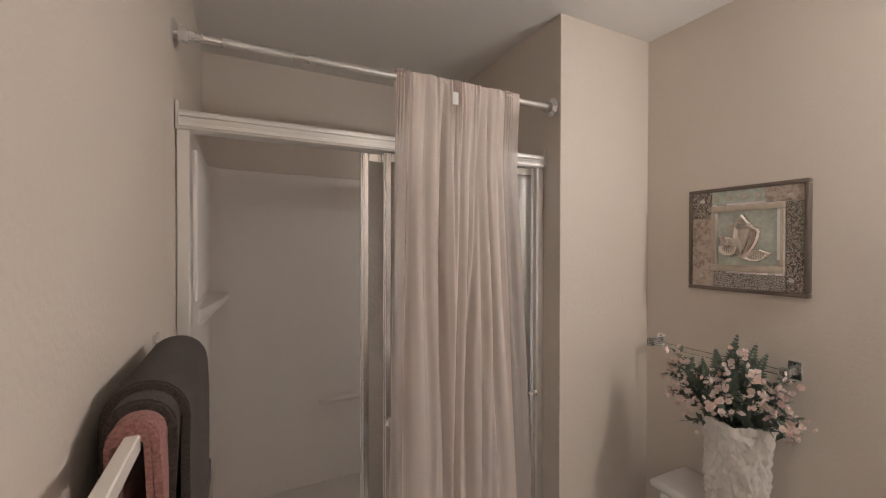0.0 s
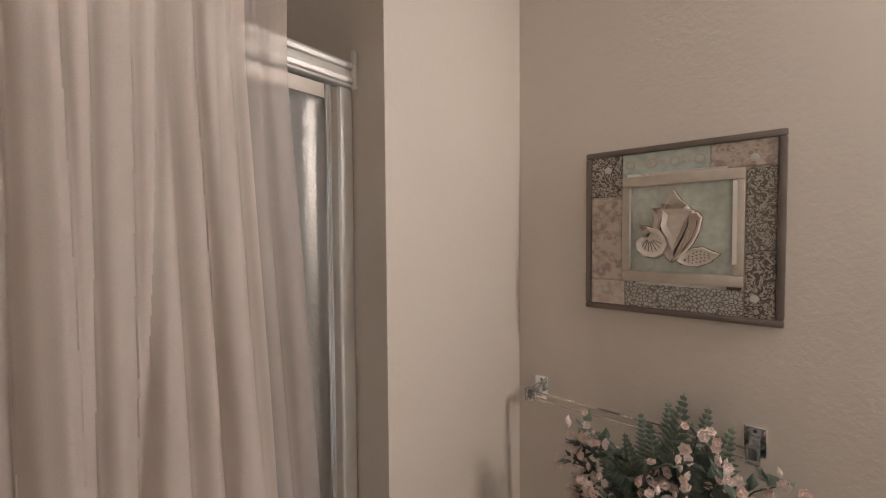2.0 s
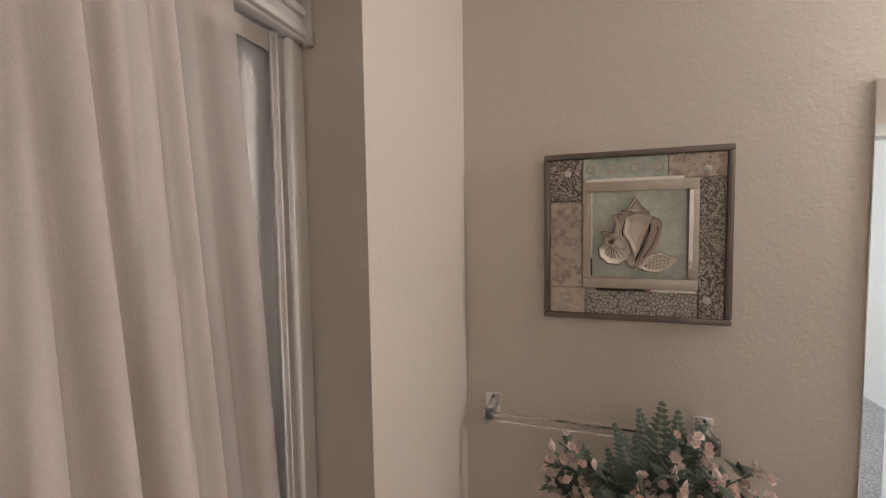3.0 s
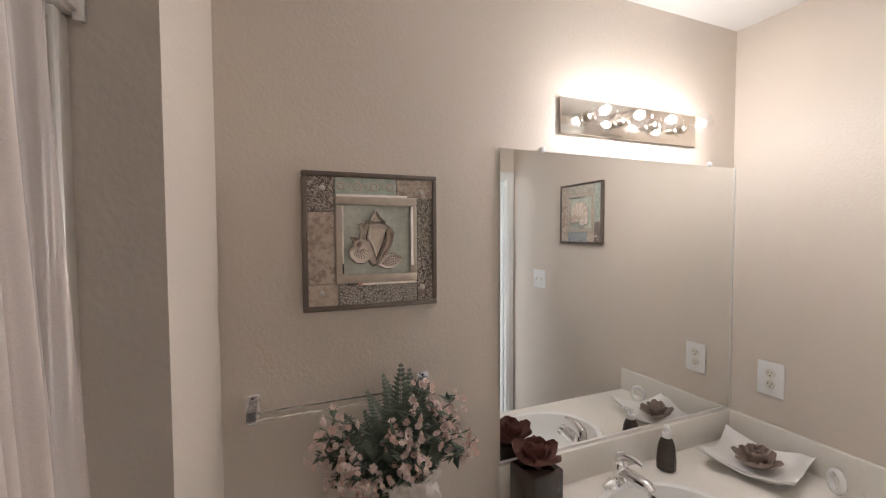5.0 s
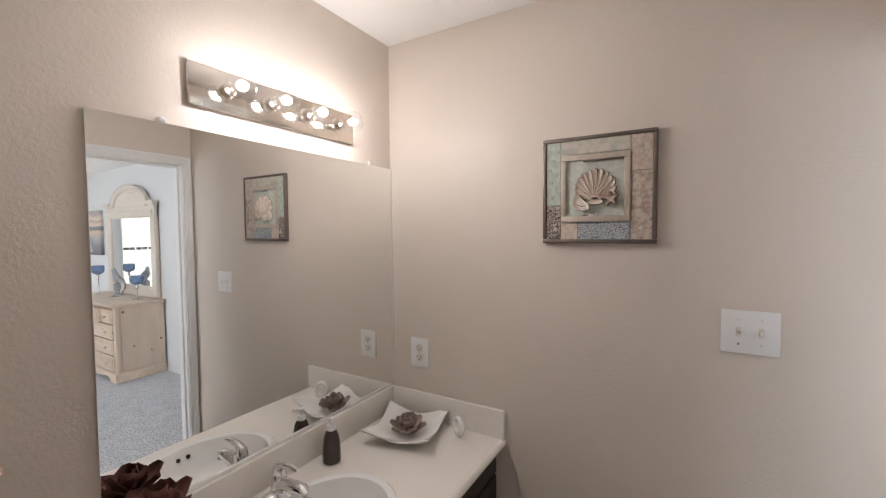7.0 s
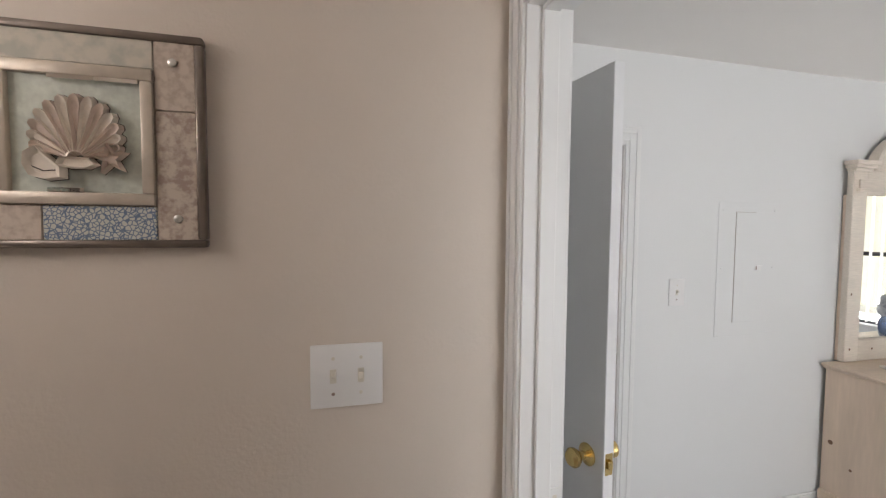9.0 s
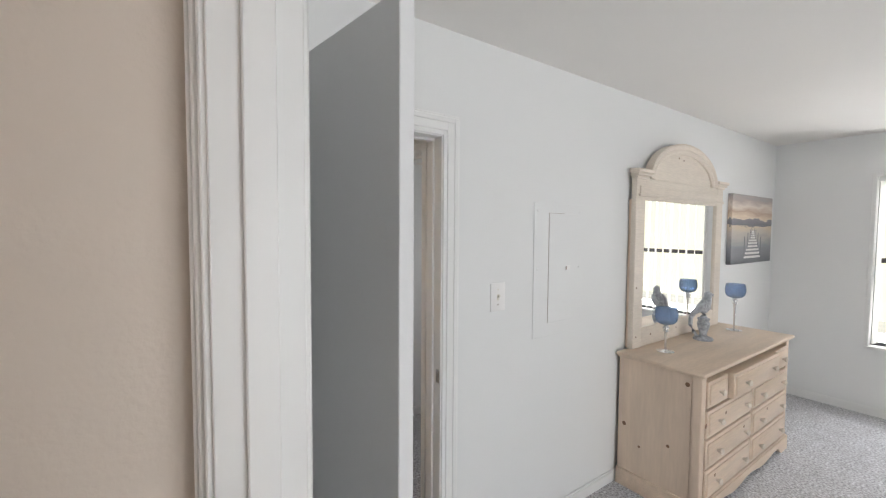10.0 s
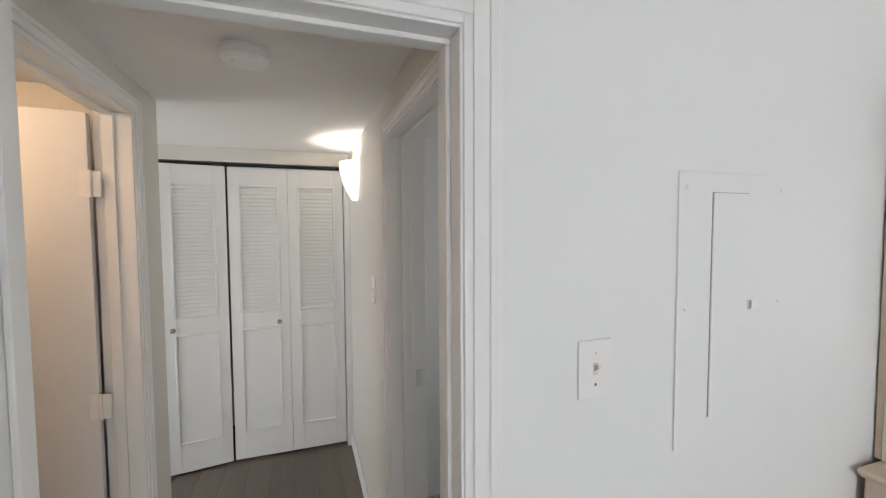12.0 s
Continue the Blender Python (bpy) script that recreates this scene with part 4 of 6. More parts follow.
plate("light_switch", "white double toggle switch plate on the beige wall", pose(0.362, 0, 1.306, 0, 0, 180), 0.146, 0.132, toggles=2)
plate("outlet", "white duplex outlet plate above the counter", pose(1.567, 0, 1.067, 0, 0, 180), 0.094, 0.134, outlet=True, cat="outlet")
plate("light_switch", "white single toggle switch plate on the bedroom wall", pose(-1.302, YB, 1.289, 0, 0, 180), 0.094, 0.138, toggles=1)
plate("light_switch", "white toggle switch plate on the hall wall", pose(-0.99, -2.11, 1.32, 0, 0, 90), 0.078, 0.13, toggles=1)
plate("outlet", "white outlet plate on the window wall", pose(XWIN, 0.405, 0.38, 0, 0, 90), 0.10, 0.14, outlet=True, cat="outlet")

# ---- vase with flowers on the tank ----
ZT = 0.740
M_VASE = mat("white_bisque_ceramic", (0.77, 0.715, 0.655), 0.35, vary=0.03, scale=30)
vase = thing("vase", "white ceramic vase with crumpled relief", "vase", pose(1.60, 1.495, ZT + 0.0005))
bm = bmesh.new()
rn = random.Random(11)
rings = []
NZ, NA = 64, 120
for j in range(NZ + 1):
    z = 0.298 * j / NZ
    r = 0.068 + 0.013 * (j / NZ) ** 0.8
    ring = []
    for k in range(NA):
        a = 2 * math.pi * k / NA
        sq = 1.0 / max(abs(math.cos(a)), abs(math.sin(a)))
        rr = r * (0.45 * sq + 0.62)
        cr = abs(noise.noise(Vector((math.cos(a) * 2.6, math.sin(a) * 2.6, z * 19 + 2 * a)))) + 0.5 * abs(noise.noise(Vector((math.cos(a) * 5, math.sin(a) * 5, z * 40))))
        fold = 1 - abs(noise.noise(Vector((math.cos(a) * 3.4 + 7, math.sin(a) * 3.4, z * 24 - 3 * math.cos(2 * a))))) * 3.2
        rr += (0.020 * cr + 0.0065 * max(0.0, fold) ** 2) * (j not in (0,)) - 0.009
        ring.append(Vector((rr * math.cos(a), rr * math.sin(a), z + 0.006 * math.sin(5 * a) * (j == NZ))))
    rings.append(ring)
inner_r = [[Vector((p.x * 0.9, p.y * 0.9, p.z - d)) for p in rings[-1]] for d in (0.0, 0.09)]
rings_mesh(bm, rings + inner_r)
part("body", bm, M_VASE, vase)

M_LEAF = mat("dark_green_foliage", (0.105, 0.14, 0.10), 0.55, vary=0.35, scale=30, sheen=0.2)
M_FERN = mat("grey_green_fern", (0.16, 0.20, 0.155), 0.6, vary=0.3, scale=30)
M_STEM = mat("brown_green_stem", (0.07, 0.075, 0.045), 0.7, vary=0.2)
M_PINK = mat("pale_pink_blossom", (0.88, 0.68, 0.61), 0.7, vary=0.12, scale=60, rand=0.12)
M_PINK2 = mat("blush_blossom", (0.90, 0.76, 0.70), 0.7, vary=0.1, scale=60, rand=0.1)
flowers = thing("flower_arrangement", "artificial pink blossoms and fern fronds in the vase", "flowers", pose(1.60, 1.50, ZT + 0.275))


def leaf_quad(bm, p, d, n, length, width):
    d = d.normalized()
    s = d.cross(n)
    if s.length < 1e-4:
        s = Vector((1, 0, 0))
    s.normalize()
    w = s.cross(d).normalized()
    a = bm.verts.new(p)
    b = bm.verts.new(p + d * length * 0.45 + s * width - w * width * 0.35)
    c = bm.verts.new(p + d * length + w * -length * 0.15)
    e = bm.verts.new(p + d * length * 0.45 - s * width - w * width * 0.35)
    f = bm.verts.new(p + d * length * 0.5)
    bm.faces.new((a, b, f))
    bm.faces.new((b, c, f))
    bm.faces.new((c, e, f))
    bm.faces.new((e, a, f))


def fern(base, tip, seed, wid=0.055):
    rn = random.Random(seed)
    base, tip = Vector(base), Vector(tip)
    bm = bmesh.new()
    side = (tip - base).cross(Vector((rn.uniform(-1, -0.4), rn.uniform(-0.4, 0.4), 0.25))).normalized()
    nrm = side.cross(tip - base).normalized()
    pts = []
    for k in range(15):
        s = k / 14
        pts.append(base.lerp(tip, s) + nrm * 0.03 * math.sin(math.pi * s))
    tube(bm, pts, [0.0016 * (1 - 0.7 * k / 14) for k in range(15)], 5)
    d = (tip - base).normalized()
    for k in range(3, 26):
        s = k / 26
        p = base.lerp(tip, s) + nrm * 0.03 * math.sin(math.pi * s)
        w = 1.3 * wid * (1.02 - s) ** 0.95 * min(1, s * 4)
        for sg in (-1, 1):
            dd = (side * sg + d * 0.5 - nrm * 0.15).normalized()
            L = w * rn.uniform(0.85, 1.1)
            leaf_quad(bm, p, dd, nrm, L, 0.006)
            for q in range(1, 8):
                t0 = q / 8
                for s2 in (-1, 1):
                    leaf_quad(bm, p + dd * L * t0, dd * 0.7 + d * s2 * 0.8, nrm, 0.010 * (1.1 - t0) * (0.5 + L * 8), 0.0028)
    part("fern_frond", bm, M_FERN, flowers)


fern((0, 0, 0), (0.0, -0.005, 0.30), 1, 0.075)
for k, (x, y, z, w) in enumerate(((-0.02, -0.08, 0.245, 0.065), (0.02, -0.10, 0.25, 0.07), (0.03, 0.10, 0.23, 0.065), (-0.05, 0.17, 0.17, 0.06), (-0.06, -0.13, 0.15, 0.06), (0.05, 0.04, 0.26, 0.07), (-0.08, 0.04, 0.17, 0.06), (0.04, -0.05, 0.27, 0.07), (-0.03, 0.06, 0.24, 0.06), (-0.07, -0.05, 0.20, 0.06), (0.0, -0.17, 0.13, 0.055), (-0.02, 0.12, 0.20, 0.06))):
    fern((0, y * 0.2, 0), (x, y * 0.8, z), k + 2, w)

rn = random.Random(21)
sprays = []
for k in range(26):
    a = rn.uniform(-math.pi, math.pi)
    if k < 18:
        a = rn.uniform(-2.6, 2.6) + math.pi
    rad = rn.uniform(0.05, 0.20)
    y = rad * math.sin(a) * 1.15
    x = -abs(rad * math.cos(a)) * 0.62 if k < 20 else 0.05 * math.cos(a)
    z = 0.02 + (0.17 - 0.55 * rad) * rn.uniform(0.3, 1.25)
    sprays.append((x, y, z))
sprays += [(-0.04, 0.23, 0.12), (-0.05, 0.215, 0.05), (-0.05, -0.205, 0.06), (-0.03, -0.19, 0.035), (-0.09, 0.12, -0.01), (-0.10, 0.02, 0.10), (-0.11, -0.03, 0.07), (-0.08, 0.0, 0.14),
           (-0.04, 0.21, 0.20), (-0.05, 0.16, 0.185), (-0.02, 0.225, 0.15), (-0.08, -0.005, 0.20), (-0.05, -0.04, 0.245), (-0.09, 0.05, 0.15), (-0.07, -0.09, 0.19), (-0.02, -0.185, 0.195), (-0.03, -0.165, 0.155), (-0.08, 0.16, 0.10), (-0.06, -0.12, 0.13), (-0.09, 0.09, 0.06)]
sprays = [(x, y * 0.86, z) for x, y, z in sprays]
blossoms = []
for mm in (M_PINK, M_PINK2):
    bf = bmesh.new()
    for num, tilt, ln, wd in ((6, 18, 0.0165, 0.0095), (5, 45, 0.013, 0.008), (3, 70, 0.009, 0.006)):
        for k in range(num):
            petal(bf, Matrix.Rotation(2 * math.pi * k / num + tilt, 4, "Z") @ Matrix.Rotation(radians(-tilt), 4, "Y"), ln, wd, 0.003, 0.0008, 3)
    o = part("blossom", bf, mm, flowers, m=pose(-0.06, 0.03 if mm is M_PINK else -0.05, 0.06))
    blossoms.append(o.data)
bs = bmesh.new()
bl = bmesh.new()
for si, (x, y, z) in enumerate(sprays):
    tip = Vector((x, y, z))
    mid = Vector((x * 0.4, y * 0.4, max(0.03, z * 0.6 + 0.03)))
    pts = [Vector((0, 0, -0.08)).lerp(mid, t) * (1 - t) + mid.lerp(tip, t) * t for t in (0, 0.25, 0.5, 0.75, 1)]
    tube(bs, pts, [0.002, 0.0018, 0.0016, 0.0013, 0.001], 5)
    for q in range(40):
        t = rn.uniform(0.25, 1.0)
        p = Vector((0, 0, -0.03)).lerp(mid, t) * (1 - t) + mid.lerp(tip, t) * t
        d = Vector((rn.uniform(-1, 1), rn.uniform(-1, 1), rn.uniform(-0.35, 1)))
        leaf_quad(bl, p, d, Vector((0, 0, 1)), rn.uniform(0.016, 0.046), rn.uniform(0.004, 0.010))
    for q in range(rn.randint(4, 9)):
        c = tip + Vector((rn.gauss(0, 0.012), rn.gauss(0, 0.015), rn.gauss(0, 0.013)))
        ax = Vector((rn.uniform(-1, 0.1), rn.uniform(-0.8, 0.8), rn.uniform(-0.1, 0.9))).normalized()
        o = new("blossom", blossoms[(si + q) % 3 > 0])
        o.parent = flowers
        o.matrix_basis = Matrix.Translation(c) @ ax.to_track_quat("Z", "Y").to_matrix().to_4x4() @ Matrix.Rotation(q, 4, "Z") @ Matrix.Scale(rn.uniform(0.5, 0.82), 4)
part("stems", bs, M_STEM, flowers)
tagged(part("leaves", bl, M_LEAF, flowers), kind="stuff")

# ---- bedroom ----
M_PINE = mat("whitewashed_pine", (0.70, 0.56, 0.435), 0.36, vary=0.2, scale=2.5, grain=0.05, gscale=26, stretch=(0.6, 6, 6), rand=0.04, bump=0.05, bscale=60)
M_PINEV = mat("whitewashed_pine_upright", (0.70, 0.56, 0.44), 0.42, vary=0.2, scale=1.8, grain=0.035, gscale=16, stretch=(4, 4, 0.5), rand=0.04, bump=0.05, bscale=60)
M_PALE = mat("bleached_pine", (0.74, 0.66, 0.57), 0.45, vary=0.08, scale=3, grain=0.06, gscale=26, stretch=(0.6, 6, 6), rand=0.03)
M_KNOT = mat("pine_knot", (0.22, 0.12, 0.07), 0.5, vary=0.3, scale=60)
DX0, DX1, DY0, DY1, DZ = -3.75, -2.342, YB + 0.022, -0.381, 0.82
dr = thing("dresser", "whitewashed pine dresser with nine drawers and turned knobs", "dresser")
block("body", M_PINEV, dr, DX0, DX1, DY0, DY1 - 0.05, 0.09, DZ, bev=0.004)
bm = bmesh.new()
box(bm, DX0 - 0.035, DX1 + 0.035, DY0 - 0.005, DY1 + 0.028, DZ + 0.012, DZ + 0.035, bev=0.009, seg=3)
box(bm, DX0 - 0.018, DX1 + 0.018, DY0 - 0.003, DY1 + 0.012, DZ, DZ + 0.014, bev=0.005, seg=2)
part("top", bm, M_PINE, dr)
for x0, x1 in ((DX0 - 0.004, DX0 + 0.05), (DX1 - 0.05, DX1 + 0.004)):
    block("corner_post", M_PINEV, dr, x0, x1, DY1 - 0.05, DY1 + 0.002, 0.09, DZ - 0.001, bev=0.006, seg=2)
# plinth with scalloped apron
outl = []
L = DX1 - DX0 + 0.03
for k in range(61):
    s = k / 60
    x = -L / 2 + L * s
    e = min(s, 1 - s)
    if e < 0.09:
        h = 0.0
    elif e < 0.12:
        h = 0.045 * (e - 0.09) / 0.03
    else:
        h = 0.045 + 0.012 * math.cos((s - 0.5) * 2 * math.pi * 3)
    outl.append((x, h))
outl += [(L / 2, 0.098), (-L / 2, 0.098)]
bm = bmesh.new()
prism(bm, outl, 0.022, Matrix.Translation(((DX0 + DX1) / 2, DY1 - 0.006, 0)))
part("apron", bm, M_PINE, dr)
for x0, x1 in ((DX0 - 0.015, DX0 + 0.006), (DX1 - 0.006, DX1 + 0.015)):
    block("side_plinth", M_PINE, dr, x0, x1, DY0, DY1 - 0.006, 0.0, 0.10, bev=0.005, seg=2)
block("plinth_moulding", M_PINE, dr, DX0 - 0.012, DX1 + 0.012, DY0, DY1 + 0.012, 0.098, 0.108, bev=0.004)


def drawer(x0, x1, z0, z1, knobs, pull=0.0):
    bm = bmesh.new()
    box(bm, x0, x1, DY1 - 0.052, DY1 + 0.010 + pull, z0, z1, bev=0.004)
    box(bm, x0 + 0.018, x1 - 0.018, DY1 + 0.006 + pull, DY1 + 0.018 + pull, z0 + 0.018, z1 - 0.018, bev=0.006, seg=2)
    d = part("drawer", bm, M_PINE, dr)
    for k in knobs:
        x = x0 + (x1 - x0) * k
        bm = bmesh.new()
        lathe(bm, [(0.009, 0.0), (0.008, 0.010), (0.011, 0.014), (0.0175, 0.020), (0.0175, 0.026), (0.011, 0.032), (0.003, 0.034)], 18, Matrix.Translation((x, DY1 + 0.017 + pull, (z0 + z1) / 2)) @ Matrix.Rotation(radians(-90), 4, "X"))
        part("knob", bm, M_PALE, d)


W = DX1 - DX0 - 0.11
xs = DX0 + 0.055
drawer(xs, xs + W * 0.20, 0.640, 0.790, (0.5,))
drawer(xs + W * 0.21, xs + W * 0.79, 0.640, 0.790, (0.2, 0.8), 0.028)
drawer(xs + W * 0.80, xs + W, 0.640, 0.790, (0.5,))
for z0, z1 in ((0.470, 0.625), (0.297, 0.457), (0.120, 0.284)):
    drawer(xs, xs + W * 0.492, z0, z1, (0.2, 0.8))
    drawer(xs + W * 0.508, xs + W, z0, z1, (0.2, 0.8))
rn = random.Random(8)
for x, z, s in ((-2.36, 0.56, 1.4), (-2.62, 0.57, 1.0), (-2.9, 0.41, 1.0), (-3.3, 0.42, 0.9), (-2.5, 0.24, 1.0)):
    bm = bmesh.new()
    lathe(bm, [(0.010 * s, 0.0), (0.008 * s, 0.0008), (0.001, 0.001)], 12, Matrix.Translation((x, DY1 + 0.0185, z)) @ Matrix.Rotation(radians(-90), 4, "X"))
    part("knot", bm, M_KNOT, dr)
for y, z, s in ((-0.455, 0.765, 1.2), (-0.55, 0.37, 0.9), (-0.82, 0.40, 1.2), (-0.72, 0.29, 0.7)):
    bm = bmesh.new()
    lathe(bm, [(0.011 * s, 0.0), (0.009 * s, 0.0006), (0.001, 0.0008)], 12, Matrix.Translation((DX1 + 0.0003, y, z)) @ Matrix.Rotation(radians(90), 4, "Y"))
    part("knot", bm, M_KNOT, dr)

# dresser mirror with an arched top
ZD = DZ + 0.036
MX0, MX1, MY = -3.70, -2.42, -0.826
mc = (MX0 + MX1) / 2
dm = thing("dresser_mirror", "arched pine framed mirror standing on the dresser", "mirror")
GX0, GX1, GZ0, GZ1 = -3.595, -2.525, 0.985, 1.815
bm = bmesh.new()
box(bm, MX0, GX0 + 0.004, MY - 0.035, MY, ZD, 1.955, bev=0.004)
part("stile", bm, M_PALE, dm)
bm = bmesh.new()
box(bm, GX1 - 0.004, MX1, MY - 0.035, MY, ZD, 1.955, bev=0.004)
part("stile", bm, M_PALE, dm)
block("bottom_rail", M_PALE, dm, GX0 + 0.004, GX1 - 0.004, MY - 0.034, MY - 0.001, ZD, GZ0, bev=0.004)
block("top_rail", M_PALE, dm, GX0 + 0.004, GX1 - 0.004, MY - 0.034, MY - 0.001, GZ1, 1.955, bev=0.004)
bm = bmesh.new()
box(bm, MX0 + 0.02, MX1 - 0.02, MY, MY + 0.016, 1.835, 1.853, bev=0.005, seg=2)
box(bm, MX0 + 0.035, MX1 - 0.035, MY, MY + 0.010, 1.853, 1.905, bev=0.004, seg=2)
part("moulding", bm, M_PALE, dm)
block("glass", M_MIRROR, dm, GX0, GX1, MY - 0.022, MY - 0.014, GZ0 - 0.002, GZ1 + 0.002)
block("back_board", M_PINE, dm, MX0 + 0.01, MX1 - 0.01, MY - 0.055, MY - 0.036, ZD, 1.82, bev=0.002)
bm = bmesh.new()
RA, RB = 0.50, 0.275
arc = [(RA * math.cos(a), RB * math.sin(a)) for a in (math.pi * k / 40 for k in range(41))]
arci = [((RA - 0.075) * math.cos(a), (RB - 0.068) * math.sin(a)) for a in (math.pi * k / 40 for k in range(41))]
prism(bm, arci, -0.022, Matrix.Translation((mc, MY - 0.012, 1.955)))
part("arch_panel", bm, M_PALE, dm)
bm = bmesh.new()
rows = []
for (xo, zo), (xi, zi) in zip(arc, arci):
    xm, zm = (xo + xi) / 2, (zo + zi) / 2
    rows.append([Vector((mc + x, y, 1.955 + z)) for x, z, y in ((xi, zi, MY - 0.035), (xi, zi, MY + 0.002), (xi * 0.75 + xo * 0.25, zi * 0.75 + zo * 0.25, MY + 0.012), (xm, zm, MY + 0.008), (xi * 0.2 + xo * 0.8, zi * 0.2 + zo * 0.8, MY + 0.020), (xo, zo, MY + 0.016), (xo, zo, MY - 0.035))])
rings_mesh(bm, rows)
part("arch", bm, M_PALE, dm)
for x0, x1 in ((MX0 - 0.03, MX0 + 0.155), (MX1 - 0.155, MX1 + 0.03)):
    bm = bmesh.new()
    for k, (o, z0, z1) in enumerate(((0.0, 1.950, 1.966), (0.012, 1.966, 1.984), (0.022, 1.984, 2.008))):
        box(bm, x0 + 0.022 - o, x1 - 0.022 + o, MY - 0.036, MY + 0.010 + o, z0, z1, bev=0.004, seg=2)
    part("cornice", bm, M_PALE, dm)
for x, z in ((-2.46, 0.93), (-2.64, 0.925), (-2.99, 0.925), (-2.45, 1.25), (-3.05, 2.12), (-2.98, 2.13)):
    bm = bmesh.new()
    lathe(bm, [(0.007, 0.0), (0.006, 0.0006), (0.001, 0.0008)], 10, Matrix.Translation((x, MY + (0.0 if z < 2 else -0.012), z)) @ Matrix.Rotation(radians(-90), 4, "X"))
    part("knot", bm, M_KNOT, dm)

# goblets
M_BLUE = mat("blue_ribbed_glass", (0.52, 0.66, 0.88), 0.06, trans=0.8, vary=0.15, scale=20)
M_SILV = mat("mercury_glass", (0.80, 0.80, 0.80), 0.10, 0.85, vary=0.12, scale=40)


def goblet(x, y, s, rise, label):
    g = thing("candle_goblet", label, "goblet", pose(x, y, ZD + 0.0005), group="goblets on the dresser")
    up = lambda z: z * 0.90 * s + rise
    bm = bmesh.new()
    lathe(bm, [(0.050 * s, 0.0), (0.050 * s, 0.002), (0.020 * s, 0.006), (0.007 * s, 0.014), (0.0055 * s, 0.06 * s)] + [(r * s, up(z)) for r, z in ((0.008, 0.115), (0.010, 0.132), (0.018, 0.139), (0.011, 0.147), (0.020, 0.157), (0.020, 0.165), (0.011, 0.174), (0.019, 0.182), (0.030, 0.189))], 28)
    part("stem", bm, M_SILV, g, "silvered glass stem")
    bm = bmesh.new()
    bowl = ((0.018, 0.184), (0.040, 0.192), (0.054, 0.210), (0.060, 0.236), (0.060, 0.262), (0.055, 0.292), (0.053, 0.300), (0.051, 0.299), (0.052, 0.290), (0.057, 0.262), (0.057, 0.236), (0.051, 0.213), (0.03, 0.198), (0.005, 0.196))
    lathe(bm, [(r * s, up(z)) for r, z in bowl], 144, None, 24, 0.07)
    part("bowl", bm, M_BLUE, g, "blue ribbed glass bowl")


goblet(-2.565, -0.69, 1.03, 0.0, "blue ribbed glass goblet on a short silvered stem")
goblet(-3.575, -0.67, 1.05, 0.075, "taller blue ribbed glass goblet on a silvered stem")

# bird ornament: one plain shape on an urn
M_BIRD = mat("grey_blue_painted_resin", (0.42, 0.44, 0.47), 0.5, vary=0.5, scale=18, grain=0.25, gscale=70, bump=0.4, bscale=90)
bird = thing("bird_figurine", "painted resin parrot perched on a stone-grey urn", "figurine", pose(-3.07, -0.68, ZD + 0.0005, 0, 0, -62) @ Matrix.Scale(1.04, 4))
bm = bmesh.new()
lathe(bm, [(0.058, 0.0), (0.060, 0.008), (0.052, 0.018), (0.030, 0.024), (0.020, 0.035), (0.024, 0.055), (0.034, 0.085), (0.038, 0.115), (0.030, 0.128), (0.036, 0.138), (0.036, 0.146), (0.020, 0.152), (0.018, 0.165)], 28)
pts = [(0.0, 0, 0.165), (0.01, 0, 0.19), (0.0, 0, 0.225), (-0.012, 0, 0.262), (-0.018, 0, 0.290), (-0.020, 0, 0.312), (-0.018, 0, 0.328)]
tube(bm, pts, [0.018, 0.032, 0.040, 0.030, 0.023, 0.024, 0.010], 16)
tube(bm, [(-0.030, 0, 0.312), (-0.046, 0, 0.306), (-0.050, 0, 0.292)], [0.012, 0.008, 0.002], 10)
tube(bm, [(0.020, 0, 0.215), (0.055, 0, 0.185), (0.075, 0, 0.14), (0.075, 0, 0.09), (0.055, 0, 0.05), (0.035, 0, 0.02)], [0.018, 0.018, 0.014, 0.012, 0.011, 0.009], 12)
for s in (-1, 1):
    tube(bm, [(-0.010, 0.034 * s, 0.262), (0.015, 0.040 * s, 0.225), (0.050, 0.030 * s, 0.185), (0.078, 0.020 * s, 0.165)], [0.012, 0.020, 0.014, 0.004], 10)
part("figure", bm, M_BIRD, bird)

# canvas print
canvas = thing("canvas_print", "canvas print of a jetty on a misty lake at sunset", "picture")
CX0, CX1, CZ0, CZ1 = -4.91, -3.96, 1.33, 1.942
M_CANVAS = bpy.data.materials.new("lake_print")
M_CANVAS.use_nodes = True
nt = M_CANVAS.node_tree
b = nt.nodes["Principled BSDF"]
b.inputs["Roughness"].default_value = 0.75
co = nt.nodes.new("ShaderNodeTexCoord")
sep = nt.nodes.new("ShaderNodeSeparateXYZ")
nt.links.new(co.outputs["Generated"], sep.inputs[0])
nz = nt.nodes.new("ShaderNodeTexNoise")
nz.inputs["Scale"].default_value, nz.inputs["Detail"].default_value = 3.5, 5
mp = nt.nodes.new("ShaderNodeMapping")
mp.inputs["Scale"].default_value = (1, 1, 4)
nt.links.new(co.outputs["Generated"], mp.inputs[0])
nt.links.new(mp.outputs[0], nz.inputs["Vector"])
ma = nt.nodes.new("ShaderNodeMath")
ma.operation = "MULTIPLY_ADD"
ma.inputs[1].default_value = 0.22
nt.links.new(nz.outputs[0], ma.inputs[0])
nt.links.new(sep.outputs[2], ma.inputs[2])
sub = nt.nodes.new("ShaderNodeMath")
sub.operation = "SUBTRACT"
sub.inputs[1].default_value = 0.11
nt.links.new(ma.outputs[0], sub.inputs[0])
cr = nt.nodes.new("ShaderNodeValToRGB")
nt.links.new(sub.outputs[0], cr.inputs[0])
cr.color_ramp.elements[0].color = (0.16, 0.165, 0.18, 1)
